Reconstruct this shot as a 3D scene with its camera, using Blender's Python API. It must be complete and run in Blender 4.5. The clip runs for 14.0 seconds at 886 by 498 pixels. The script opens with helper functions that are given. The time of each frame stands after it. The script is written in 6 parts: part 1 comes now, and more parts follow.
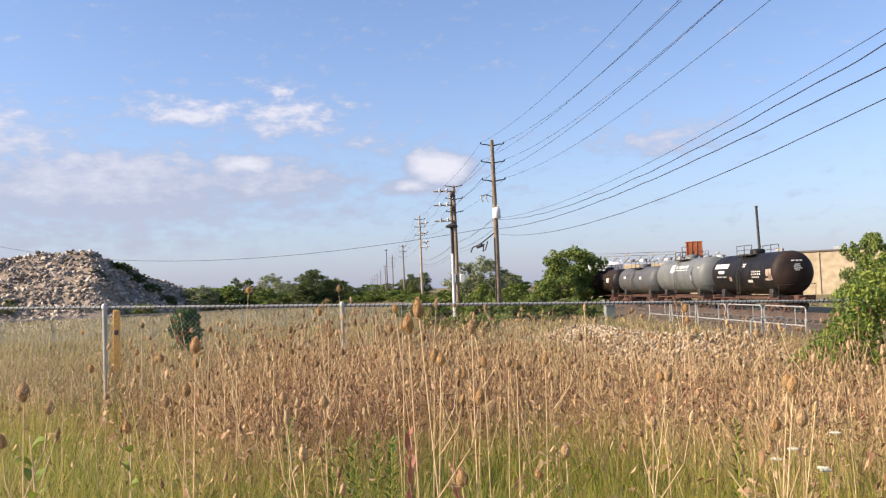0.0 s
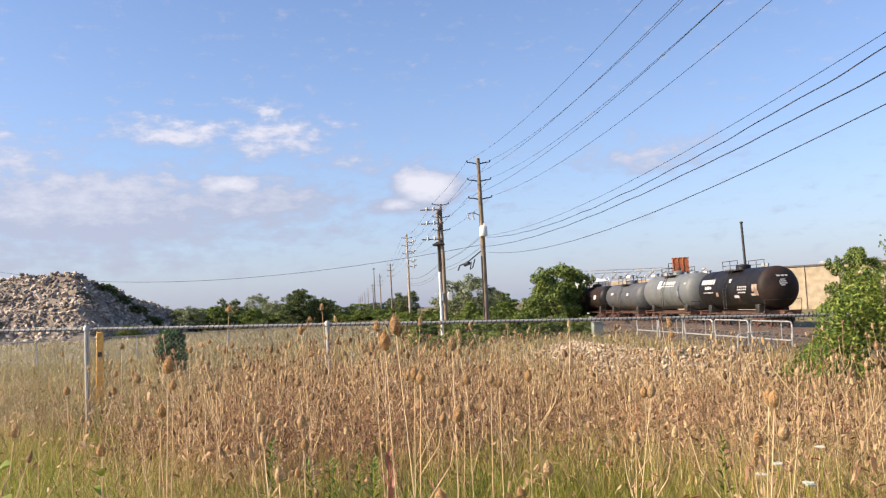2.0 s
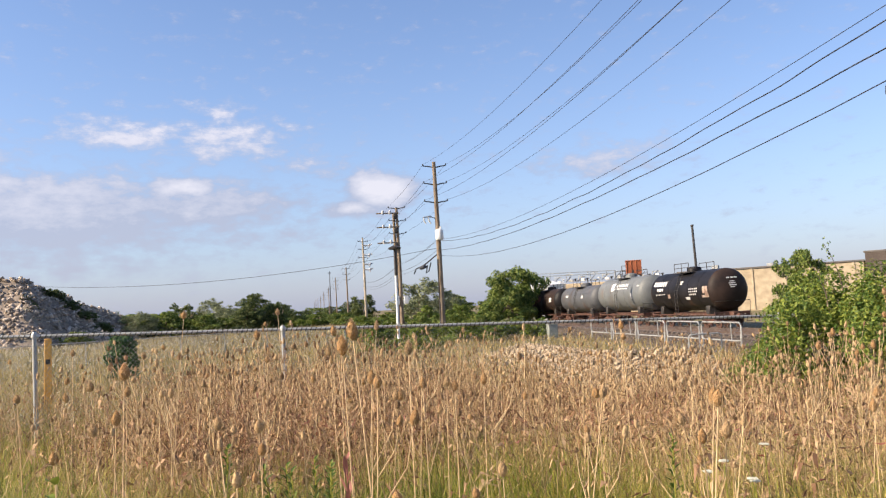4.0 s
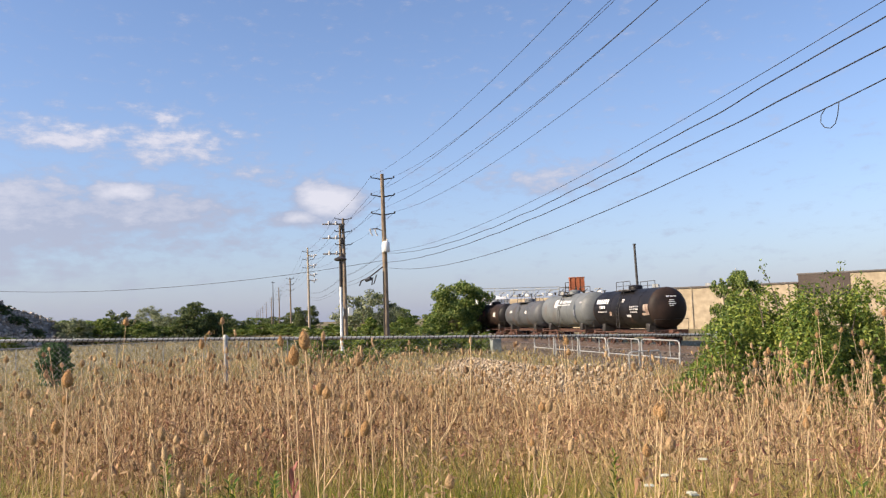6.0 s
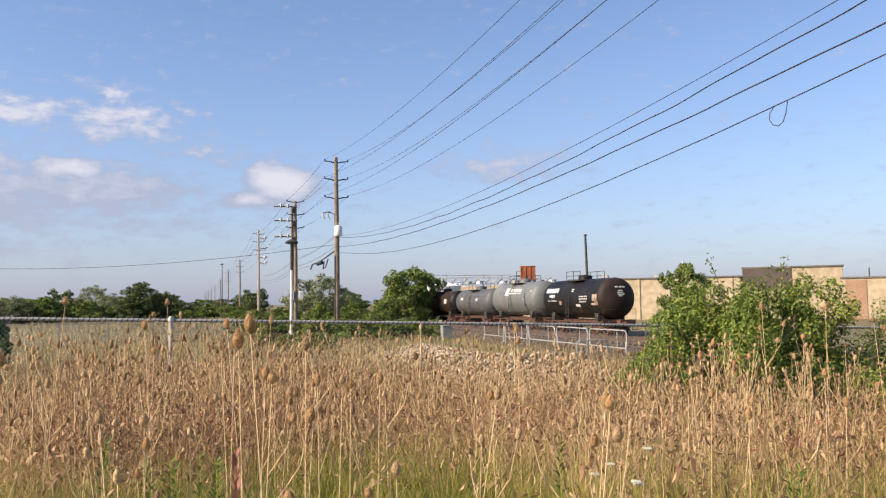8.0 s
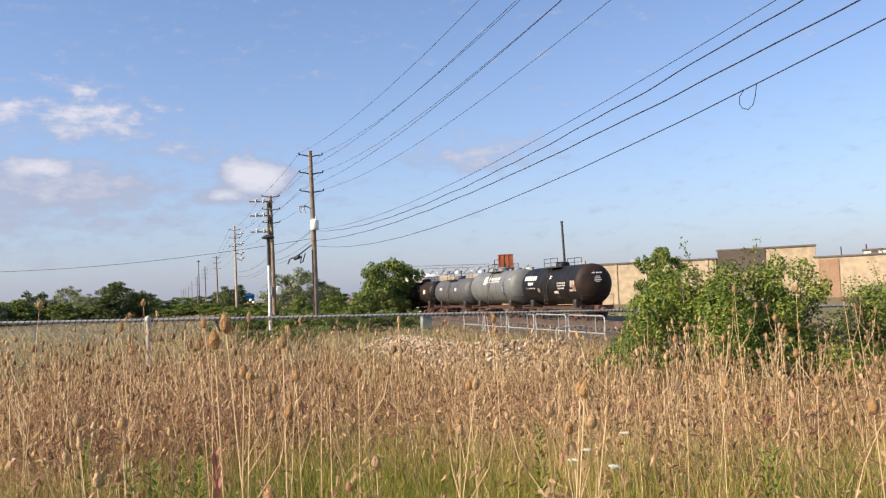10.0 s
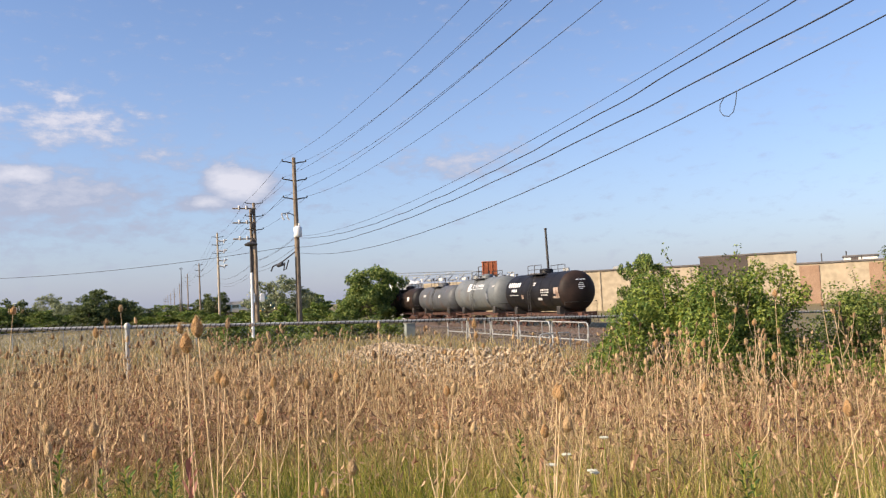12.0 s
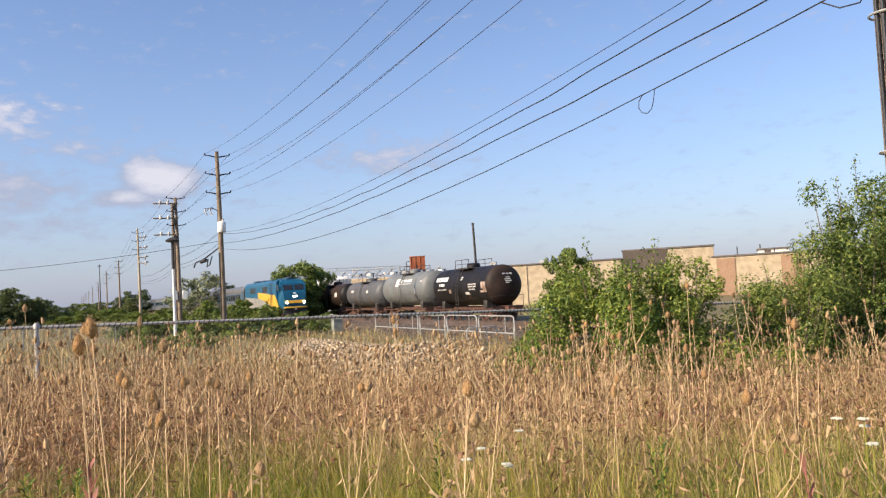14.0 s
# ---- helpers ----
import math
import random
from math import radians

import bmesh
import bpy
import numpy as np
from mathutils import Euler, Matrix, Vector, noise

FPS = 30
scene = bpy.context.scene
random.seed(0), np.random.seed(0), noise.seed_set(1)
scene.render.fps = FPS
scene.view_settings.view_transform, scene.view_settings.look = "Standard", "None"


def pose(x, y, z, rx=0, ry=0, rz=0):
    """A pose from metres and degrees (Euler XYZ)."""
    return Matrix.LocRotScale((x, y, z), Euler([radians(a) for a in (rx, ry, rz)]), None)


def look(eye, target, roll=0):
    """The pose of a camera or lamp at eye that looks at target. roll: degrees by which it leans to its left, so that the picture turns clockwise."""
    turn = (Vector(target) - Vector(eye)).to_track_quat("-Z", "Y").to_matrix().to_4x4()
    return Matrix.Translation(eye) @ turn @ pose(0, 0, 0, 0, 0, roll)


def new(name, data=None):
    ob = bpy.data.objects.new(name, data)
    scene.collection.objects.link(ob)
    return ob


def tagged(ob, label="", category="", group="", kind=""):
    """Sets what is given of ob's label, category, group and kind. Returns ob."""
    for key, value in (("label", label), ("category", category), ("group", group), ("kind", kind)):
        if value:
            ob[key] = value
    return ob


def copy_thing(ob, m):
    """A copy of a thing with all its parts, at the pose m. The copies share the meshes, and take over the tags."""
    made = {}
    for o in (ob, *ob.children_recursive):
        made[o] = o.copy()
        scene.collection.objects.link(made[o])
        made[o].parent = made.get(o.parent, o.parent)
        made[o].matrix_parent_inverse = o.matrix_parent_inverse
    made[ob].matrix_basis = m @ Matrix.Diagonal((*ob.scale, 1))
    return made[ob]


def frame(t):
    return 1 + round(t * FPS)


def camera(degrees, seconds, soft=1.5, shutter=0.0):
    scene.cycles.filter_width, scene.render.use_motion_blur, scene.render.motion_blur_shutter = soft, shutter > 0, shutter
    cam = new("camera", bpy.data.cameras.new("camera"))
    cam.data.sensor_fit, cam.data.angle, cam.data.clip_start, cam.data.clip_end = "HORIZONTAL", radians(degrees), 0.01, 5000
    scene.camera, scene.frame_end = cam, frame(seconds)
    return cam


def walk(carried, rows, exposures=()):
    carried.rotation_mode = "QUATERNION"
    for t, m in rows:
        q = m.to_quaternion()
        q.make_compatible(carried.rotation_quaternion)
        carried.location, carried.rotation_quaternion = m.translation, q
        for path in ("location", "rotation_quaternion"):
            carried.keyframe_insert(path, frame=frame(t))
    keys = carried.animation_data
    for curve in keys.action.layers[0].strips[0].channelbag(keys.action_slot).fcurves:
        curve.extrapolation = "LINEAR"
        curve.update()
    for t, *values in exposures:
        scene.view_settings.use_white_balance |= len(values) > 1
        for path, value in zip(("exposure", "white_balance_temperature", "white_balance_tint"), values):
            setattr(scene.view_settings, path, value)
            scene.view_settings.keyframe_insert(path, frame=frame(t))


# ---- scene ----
# ---- camera: an eye about 1.9 m above the field, held in the hand ----
cam = camera(57.54, 14.0, soft=1.25)
PATH = [
    (0.0, -0.000, 0.000, 1.900, -5.60, 2.74, 2.20),
    (0.5, 0.016, 0.017, 1.897, -5.82, 3.33, 2.16),
    (1.0, 0.028, 0.045, 1.892, -6.07, 3.76, 2.35),
    (1.5, 0.032, 0.046, 1.893, -6.62, 3.81, 2.74),
    (2.0, 0.039, 0.033, 1.890, -6.45, 4.01, 2.77),
    (2.2, 0.035, 0.023, 1.891, -6.34, 4.01, 2.59),
    (4.3, 0.033, -0.045, 1.895, -10.25, 4.20, 3.03),
    (4.5, 0.034, -0.059, 1.894, -10.71, 4.36, 2.86),
    (5.0, 0.052, -0.039, 1.898, -12.10, 4.26, 2.43),
    (5.5, 0.023, -0.039, 1.890, -12.83, 4.67, 1.95),
    (6.0, -0.001, -0.039, 1.894, -13.50, 4.84, 2.00),
    (6.5, 0.003, -0.039, 1.894, -14.35, 5.12, 1.97),
    (7.0, -0.013, -0.055, 1.902, -15.60, 5.13, 1.62),
    (7.5, 0.005, -0.031, 1.896, -16.38, 4.56, 0.74),
    (8.0, 0.013, 0.005, 1.893, -16.96, 3.78, 0.81),
    (8.2, 0.006, -0.010, 1.893, -17.61, 3.69, 1.34),
    (10.3, 0.029, -0.028, 1.906, -18.33, 3.02, 2.63),
    (10.5, 0.038, -0.022, 1.886, -17.91, 3.31, 2.39),
    (11.0, 0.044, -0.017, 1.885, -18.19, 3.54, 2.42),
    (11.5, 0.059, -0.006, 1.886, -18.92, 3.57, 2.46),
    (12.0, 0.055, -0.017, 1.889, -19.56, 3.51, 2.62),
    (12.5, 0.074, -0.005, 1.887, -21.47, 3.42, 2.67),
    (13.0, 0.090, -0.006, 1.889, -22.44, 3.21, 2.94),
    (13.5, 0.105, -0.035, 1.893, -22.26, 3.38, 3.10),
    (14.0, 0.130, -0.020, 1.890, -24.62, 2.89, 3.21),
]
walk(cam, [(t, pose(x, y, z, 90 + pitch, roll, yaw)) for t, x, y, z, yaw, pitch, roll in PATH],
     exposures=[(0.0, 0.90, 6650, 13), (2.2, 0.90, 6650, 13), (4.6, 0.88, 6650, 13), (5.0, 0.78, 6650, 13), (14.0, 0.76, 6650, 13)])

# ---- daylight: a late-afternoon sun from the west, left of and a little behind the camera ----
SUN_EL, SUN_AZ = 33.0, 263.0          # degrees; azimuth clockwise from +Y
world = bpy.data.worlds.new("world")
scene.world = world
world.use_nodes = True
wn = world.node_tree.nodes
sky = wn.new("ShaderNodeTexSky")
sky.sky_type, sky.sun_disc = "NISHITA", False
sky.sun_elevation, sky.sun_rotation = radians(SUN_EL), radians(SUN_AZ)
sky.air_density, sky.dust_density, sky.ozone_density = 1.0, 0.6, 4.0
tint = wn.new("ShaderNodeMix")          # the camera's rather violet blue
tint.data_type, tint.blend_type = "RGBA", "MULTIPLY"
tint.inputs[0].default_value = 1
tint.inputs[7].default_value = (1.03, 1.0, 1.04, 1)
world.node_tree.links.new(sky.outputs[0], tint.inputs[6])
world.node_tree.links.new(tint.outputs[2], wn["Background"].inputs[0])
wn["Background"].inputs[1].default_value = 0.106
sun = new("sun", bpy.data.lights.new("sun", "SUN"))
sun.data.energy, sun.data.angle, sun.data.color = 5.0, radians(0.5), (1.0, 0.85, 0.63)
saz, sel = radians(SUN_AZ), radians(SUN_EL)
SUN_DIR = Vector((math.sin(saz) * math.cos(sel), math.cos(saz) * math.cos(sel), math.sin(sel)))
sun.matrix_world = look(SUN_DIR * 50, (0, 0, 0))

rng = np.random.default_rng(7)


# ---- materials ----
def mat(name, c1, c2, scale=3.0, fine=40.0, rough=0.8, metal=0.0, bump=0.3, island=0.0, objvar=0.0, leaf=0.0, stain=None, spec=0.4, contrast=1.0):
    """Two-scale procedural surface: broad drift from c1 to c2, fine grain, relief, optional stains."""
    m = bpy.data.materials.new(name)
    m.use_nodes = True
    n, l = m.node_tree.nodes, m.node_tree.links
    p = n["Principled BSDF"]
    tc = n.new("ShaderNodeTexCoord")
    big, small = n.new("ShaderNodeTexNoise"), n.new("ShaderNodeTexNoise")
    big.inputs["Scale"].default_value, big.inputs["Detail"].default_value = scale, 5
    small.inputs["Scale"].default_value, small.inputs["Detail"].default_value = fine, 4
    for t in (big, small):
        l.new(tc.outputs["Object"], t.inputs["Vector"])
    fac = n.new("ShaderNodeMapRange")
    fac.inputs[1].default_value, fac.inputs[2].default_value = 0.5 - 0.2 / contrast, 0.5 + 0.2 / contrast
    source = big.outputs[0]
    if island or objvar:
        node = n.new("ShaderNodeNewGeometry") if island else n.new("ShaderNodeObjectInfo")
        add = n.new("ShaderNodeMath")
        add.operation = "MULTIPLY_ADD"
        l.new(node.outputs["Random Per Island" if island else "Random"], add.inputs[0])
        add.inputs[1].default_value = island or objvar
        sub = n.new("ShaderNodeMath")
        sub.operation = "SUBTRACT"
        l.new(source, sub.inputs[0])
        sub.inputs[1].default_value = 0.5 * (island or objvar)
        l.new(sub.outputs[0], add.inputs[2])
        source = add.outputs[0]
    l.new(source, fac.inputs[0])
    mix = n.new("ShaderNodeMix")
    mix.data_type = "RGBA"
    l.new(fac.outputs[0], mix.inputs[0])
    mix.inputs[6].default_value, mix.inputs[7].default_value = (*c1, 1), (*c2, 1)
    col = mix.outputs[2]
    grain = n.new("ShaderNodeMapRange")
    grain.inputs[1].default_value, grain.inputs[2].default_value = 0.3, 0.7
    grain.inputs[3].default_value, grain.inputs[4].default_value = 0.78, 1.18
    l.new(small.outputs[0], grain.inputs[0])
    mul = n.new("ShaderNodeMix")
    mul.data_type, mul.blend_type = "RGBA", "MULTIPLY"
    mul.inputs[0].default_value = 1
    l.new(col, mul.inputs[6])
    l.new(grain.outputs[0], mul.inputs[7])
    col = mul.outputs[2]
    if stain:
        st = n.new("ShaderNodeTexNoise")
        st.inputs["Scale"].default_value, st.inputs["Detail"].default_value = stain[1], 6
        mp = n.new("ShaderNodeMapping")
        mp.inputs["Scale"].default_value = stain[3] if len(stain) > 3 else (1, 1, 1)
        l.new(tc.outputs["Object"], mp.inputs[0])
        l.new(mp.outputs[0], st.inputs["Vector"])
        sr = n.new("ShaderNodeMapRange")
        sr.inputs[1].default_value, sr.inputs[2].default_value = stain[2], stain[2] + 0.12
        l.new(st.outputs[0], sr.inputs[0])
        sm = n.new("ShaderNodeMix")
        sm.data_type = "RGBA"
        l.new(sr.outputs[0], sm.inputs[0])
        l.new(col, sm.inputs[6])
        sm.inputs[7].default_value = (*stain[0], 1)
        col = sm.outputs[2]
    l.new(col, p.inputs["Base Color"])
    p.inputs["Roughness"].default_value, p.inputs["Metallic"].default_value = rough, metal
    p.inputs["Specular IOR Level"].default_value = spec
    if bump:
        b = n.new("ShaderNodeBump")
        b.inputs["Strength"].default_value, b.inputs["Distance"].default_value = bump, 0.02
        l.new(small.outputs[0], b.inputs["Height"])
        l.new(b.outputs[0], p.inputs["Normal"])
    if leaf:
        tr, sh = n.new("ShaderNodeBsdfTranslucent"), n.new("ShaderNodeMixShader")
        l.new(col, tr.inputs[0])
        sh.inputs[0].default_value = leaf
        l.new(p.outputs[0], sh.inputs[1])
        l.new(tr.outputs[0], sh.inputs[2])
        l.new(sh.outputs[0], n["Material Output"].inputs[0])
    return m


M = dict(
    soil=mat("soil", (0.17, 0.13, 0.065), (0.15, 0.135, 0.055), 0.4, 12, 0.95, bump=0.6, stain=((0.19, 0.145, 0.08), 0.15, 0.52)),
    straw=mat("straw", (0.36, 0.24, 0.12), (0.74, 0.56, 0.33), 0.6, 30, 0.8, island=0.7, leaf=0.2, bump=0),
    brown=mat("dry_leaf", (0.23, 0.125, 0.07), (0.58, 0.39, 0.23), 0.6, 20, 0.85, island=0.8, leaf=0.25, bump=0),
    head=mat("teasel_head", (0.26, 0.155, 0.08), (0.62, 0.43, 0.235), 0.8, 150, 0.9, island=0.8, bump=0.8, leaf=0.1),
    # warmer orange copy of teasel_head, with sunlight put into its colour
    sunlit_head=mat("sunlit_teasel_head", (0.36, 0.19, 0.075), (0.52, 0.32, 0.15), 3, 150, 0.9, bump=0.8, leaf=0.1, island=0.4),
    grass_green=mat("grass_green", (0.09, 0.155, 0.018), (0.46, 0.43, 0.085), 0.7, 20, 0.7, island=0.9, leaf=0.4, bump=0),
    grass_dry=mat("grass_dry", (0.32, 0.235, 0.08), (0.66, 0.52, 0.25), 0.5, 20, 0.75, island=0.6, leaf=0.35, bump=0),
    red_stalk=mat("reddish_stalk", (0.20, 0.075, 0.05), (0.50, 0.26, 0.16), 0.5, 30, 0.85, island=0.9, leaf=0.2, bump=0),
    stalk=mat("dead_stalk", (0.30, 0.175, 0.09), (0.78, 0.57, 0.34), 0.5, 30, 0.85, island=1.1, leaf=0.2, bump=0),
    field_grass=mat("field_grass", (0.25, 0.20, 0.075), (0.43, 0.34, 0.15), 0.12, 20, 0.8, island=0.6, leaf=0.25, bump=0),
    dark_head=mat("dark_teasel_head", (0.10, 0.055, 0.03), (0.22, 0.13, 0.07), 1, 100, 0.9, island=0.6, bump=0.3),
    red_leaf=mat("red_leaf", (0.26, 0.075, 0.060), (0.38, 0.17, 0.13), 3, 20, 0.7, island=0.5, leaf=0.3, bump=0),
    leaf_mid=mat("leaf_mid", (0.065, 0.115, 0.022), (0.25, 0.30, 0.068), 0.5, 20, 0.6, island=1.1, leaf=0.32, bump=0),
    leaf_hedge=mat("leaf_hedge", (0.08, 0.135, 0.024), (0.27, 0.31, 0.07), 0.5, 20, 0.6, island=1.1, leaf=0.32, bump=0),
    leaf_light=mat("leaf_light", (0.085, 0.145, 0.022), (0.27, 0.315, 0.055), 0.5, 20, 0.55, island=1.1, leaf=0.32, bump=0),
    leaf_dark=mat("leaf_dark", (0.05, 0.078, 0.025), (0.16, 0.19, 0.06), 0.5, 20, 0.6, island=1.1, leaf=0.32, bump=0),
    leaf_grey=mat("leaf_grey", (0.14, 0.17, 0.085), (0.30, 0.32, 0.18), 0.5, 20, 0.7, island=1.1, leaf=0.32, bump=0),
    needle=mat("needle", (0.032, 0.085, 0.025), (0.085, 0.17, 0.05), 2, 30, 0.6, island=0.6, leaf=0.15, bump=0),
    bark=mat("bark", (0.10, 0.075, 0.05), (0.19, 0.15, 0.11), 3, 25, 0.9, bump=0.8),
    pole_wood=mat("pole_wood", (0.17, 0.125, 0.085), (0.30, 0.235, 0.17), 1.0, 30, 0.9, bump=0.6, stain=((0.10, 0.07, 0.05), 4.0, 0.56, (3, 3, 0.25))),
    pole_pale=mat("pole_pale", (0.36, 0.29, 0.21), (0.46, 0.38, 0.28), 1.0, 30, 0.9, bump=0.6, stain=((0.2, 0.15, 0.11), 4.0, 0.6, (3, 3, 0.25))),
    white_paint=mat("white_paint", (0.70, 0.70, 0.68), (0.80, 0.80, 0.78), 2, 30, 0.5, bump=0.1, stain=((0.45, 0.42, 0.38), 3.0, 0.63)),
    galvanised=mat("galvanised", (0.33, 0.33, 0.31), (0.47, 0.47, 0.445), 3, 60, 0.5, 0.3, bump=0.15),
    link_wire=mat("link_wire", (0.30, 0.30, 0.28), (0.42, 0.42, 0.40), 3, 60, 0.55, 0.3, bump=0),
    cable=mat("cable", (0.016, 0.017, 0.022), (0.035, 0.037, 0.045), 2, 30, 0.6, bump=0.1),
    insulator=mat("insulator", (0.45, 0.45, 0.46), (0.62, 0.62, 0.62), 3, 30, 0.3, bump=0.05),
    dark_steel=mat("dark_steel", (0.035, 0.032, 0.032), (0.075, 0.068, 0.062), 2, 30, 0.6, 0.3, bump=0.3),
    tank_black=mat("tank_black", (0.007, 0.0065, 0.0075), (0.018, 0.016, 0.017), 0.8, 25, 0.5, bump=0.15, spec=0.22, stain=((0.05, 0.03, 0.022), 0.7, 0.62, (1, 1, 0.5))),
    tank_brown=mat("tank_brown", (0.016, 0.011, 0.010), (0.042, 0.026, 0.020), 0.8, 25, 0.6, bump=0.2, spec=0.22, stain=((0.12, 0.07, 0.045), 1.0, 0.58, (1, 1, 0.4))),
    tank_grey=mat("tank_grey", (0.115, 0.125, 0.128), (0.165, 0.175, 0.175), 0.6, 25, 0.5, bump=0.12, stain=((0.15, 0.13, 0.115), 0.9, 0.58, (1, 1, 0.35))),
    tank_grey_dull=mat("tank_grey_dull", (0.062, 0.067, 0.074), (0.105, 0.108, 0.114), 0.6, 25, 0.55, bump=0.15, stain=((0.09, 0.065, 0.055), 0.9, 0.55, (1, 1, 0.35))),
    bogie=mat("bogie_rust", (0.045, 0.024, 0.018), (0.13, 0.058, 0.040), 2, 20, 0.85, bump=0.5),
    letter=mat("lettering_white", (0.70, 0.70, 0.69), (0.80, 0.80, 0.79), 3, 40, 0.6, bump=0),
    peeled=mat("peeled_paint", (0.20, 0.13, 0.095), (0.40, 0.32, 0.26), 2.5, 12, 0.85, bump=0.3, contrast=1.6),
    letter_dim=mat("lettering_faded", (0.42, 0.40, 0.38), (0.6, 0.58, 0.55), 3, 40, 0.7, bump=0),
    label_red=mat("label_red", (0.25, 0.035, 0.03), (0.35, 0.06, 0.05), 3, 40, 0.6, bump=0),
    rust=mat("rust", (0.24, 0.065, 0.03), (0.36, 0.12, 0.055), 1.2, 18, 0.9, bump=0.6, stain=((0.12, 0.04, 0.025), 1.5, 0.56, (1, 1, 0.3))),
    beige_wall=mat("beige_wall", (0.37, 0.30, 0.205), (0.43, 0.35, 0.245), 0.15, 1.2, 0.85, bump=0.15, stain=((0.45, 0.35, 0.24), 0.3, 0.62, (1, 1, 0.2))),
    brown_wall=mat("brown_wall", (0.075, 0.058, 0.05), (0.11, 0.088, 0.075), 0.3, 8, 0.8, bump=0.2),
    brick_wall=mat("brick_wall", (0.27, 0.165, 0.105), (0.34, 0.225, 0.15), 0.5, 14, 0.9, bump=0.4),
    pale_wall=mat("pale_wall", (0.66, 0.62, 0.54), (0.76, 0.72, 0.64), 0.3, 8, 0.8, bump=0.1),
    roof_trim=mat("roof_trim", (0.10, 0.09, 0.085), (0.16, 0.145, 0.135), 1, 10, 0.7, bump=0.1),
    glass_dark=mat("glass_dark", (0.012, 0.014, 0.018), (0.025, 0.028, 0.034), 1, 10, 0.08, bump=0, spec=0.6),
    loco_blue=mat("loco_blue", (0.005, 0.070, 0.140), (0.009, 0.092, 0.175), 0.8, 15, 0.35, bump=0.05, stain=((0.03, 0.12, 0.20), 1.0, 0.62)),
    loco_dark=mat("loco_dark", (0.03, 0.07, 0.12), (0.05, 0.09, 0.14), 1, 15, 0.5, bump=0.1),
    loco_yellow=mat("loco_yellow", (0.58, 0.32, 0.03), (0.66, 0.39, 0.05), 1, 15, 0.4, bump=0.05),
    loco_grey=mat("loco_grey", (0.20, 0.19, 0.175), (0.27, 0.26, 0.24), 1, 15, 0.5, bump=0.1),
    coach=mat("coach_steel", (0.12, 0.118, 0.115), (0.18, 0.175, 0.17), 0.5, 12, 0.45, 0.4, bump=0.1),
    ballast=mat("ballast", (0.07, 0.047, 0.028), (0.14, 0.10, 0.064), 1.5, 14, 0.95, bump=0.9, contrast=1.5),
    sleeper=mat("sleeper_wood", (0.07, 0.055, 0.045), (0.15, 0.12, 0.10), 2, 25, 0.9, bump=0.5),
    rail_steel=mat("rail_steel", (0.14, 0.10, 0.08), (0.24, 0.18, 0.15), 2, 30, 0.5, 0.6, bump=0.2),
    rubble=mat("rubble", (0.22, 0.18, 0.145), (0.48, 0.405, 0.335), 0.4, 6, 0.95, bump=0.6, island=1.2),
    mound_dirt=mat("mound_dirt", (0.17, 0.135, 0.105), (0.29, 0.235, 0.185), 0.25, 3, 0.95, bump=0.8, stain=((0.12, 0.125, 0.06), 0.12, 0.6)),
    pale_stone=mat("pale_stone", (0.30, 0.225, 0.145), (0.56, 0.44, 0.305), 0.6, 10, 0.95, bump=0.5, island=0.8),
    marker=mat("marker_orange", (0.62, 0.32, 0.07), (0.70, 0.39, 0.10), 3, 20, 0.5, bump=0.05),
    cabinet=mat("cabinet_grey", (0.20, 0.22, 0.195), (0.28, 0.30, 0.27), 2, 20, 0.6, 0.1, bump=0.1),
    flower=mat("flower_white", (0.55, 0.55, 0.46), (0.70, 0.70, 0.60), 9, 60, 0.8, bump=0.2, leaf=0.3),
)


def glow(name, colour, strength):
    m = bpy.data.materials.new(name)
    m.use_nodes = True
    p = m.node_tree.nodes["Principled BSDF"]
    p.inputs["Base Color"].default_value = (0.8, 0.8, 0.8, 1)
    p.inputs["Emission Color"].default_value = (*colour, 1)
    p.inputs["Emission Strength"].default_value = strength
    return m


M["headlight"] = glow("headlight_glow", (1.0, 0.88, 0.66), 6.0)


# ---- mesh helpers ----
CHUNK_FACES = [(0, 2, 3, 1), (4, 5, 7, 6), (0, 1, 5, 4), (2, 6, 7, 3), (0, 4, 6, 2), (1, 3, 7, 5)]


def chunk(size, r2, wild):
    """Corners of a broken block, each pushed off its place."""
    c = np.array([(x, y, z) for x in (-0.5, 0.5) for y in (-0.5, 0.5) for z in (-0.5, 0.5)])
    return (c + r2.normal(0, wild, (8, 3))) * np.asarray(size)


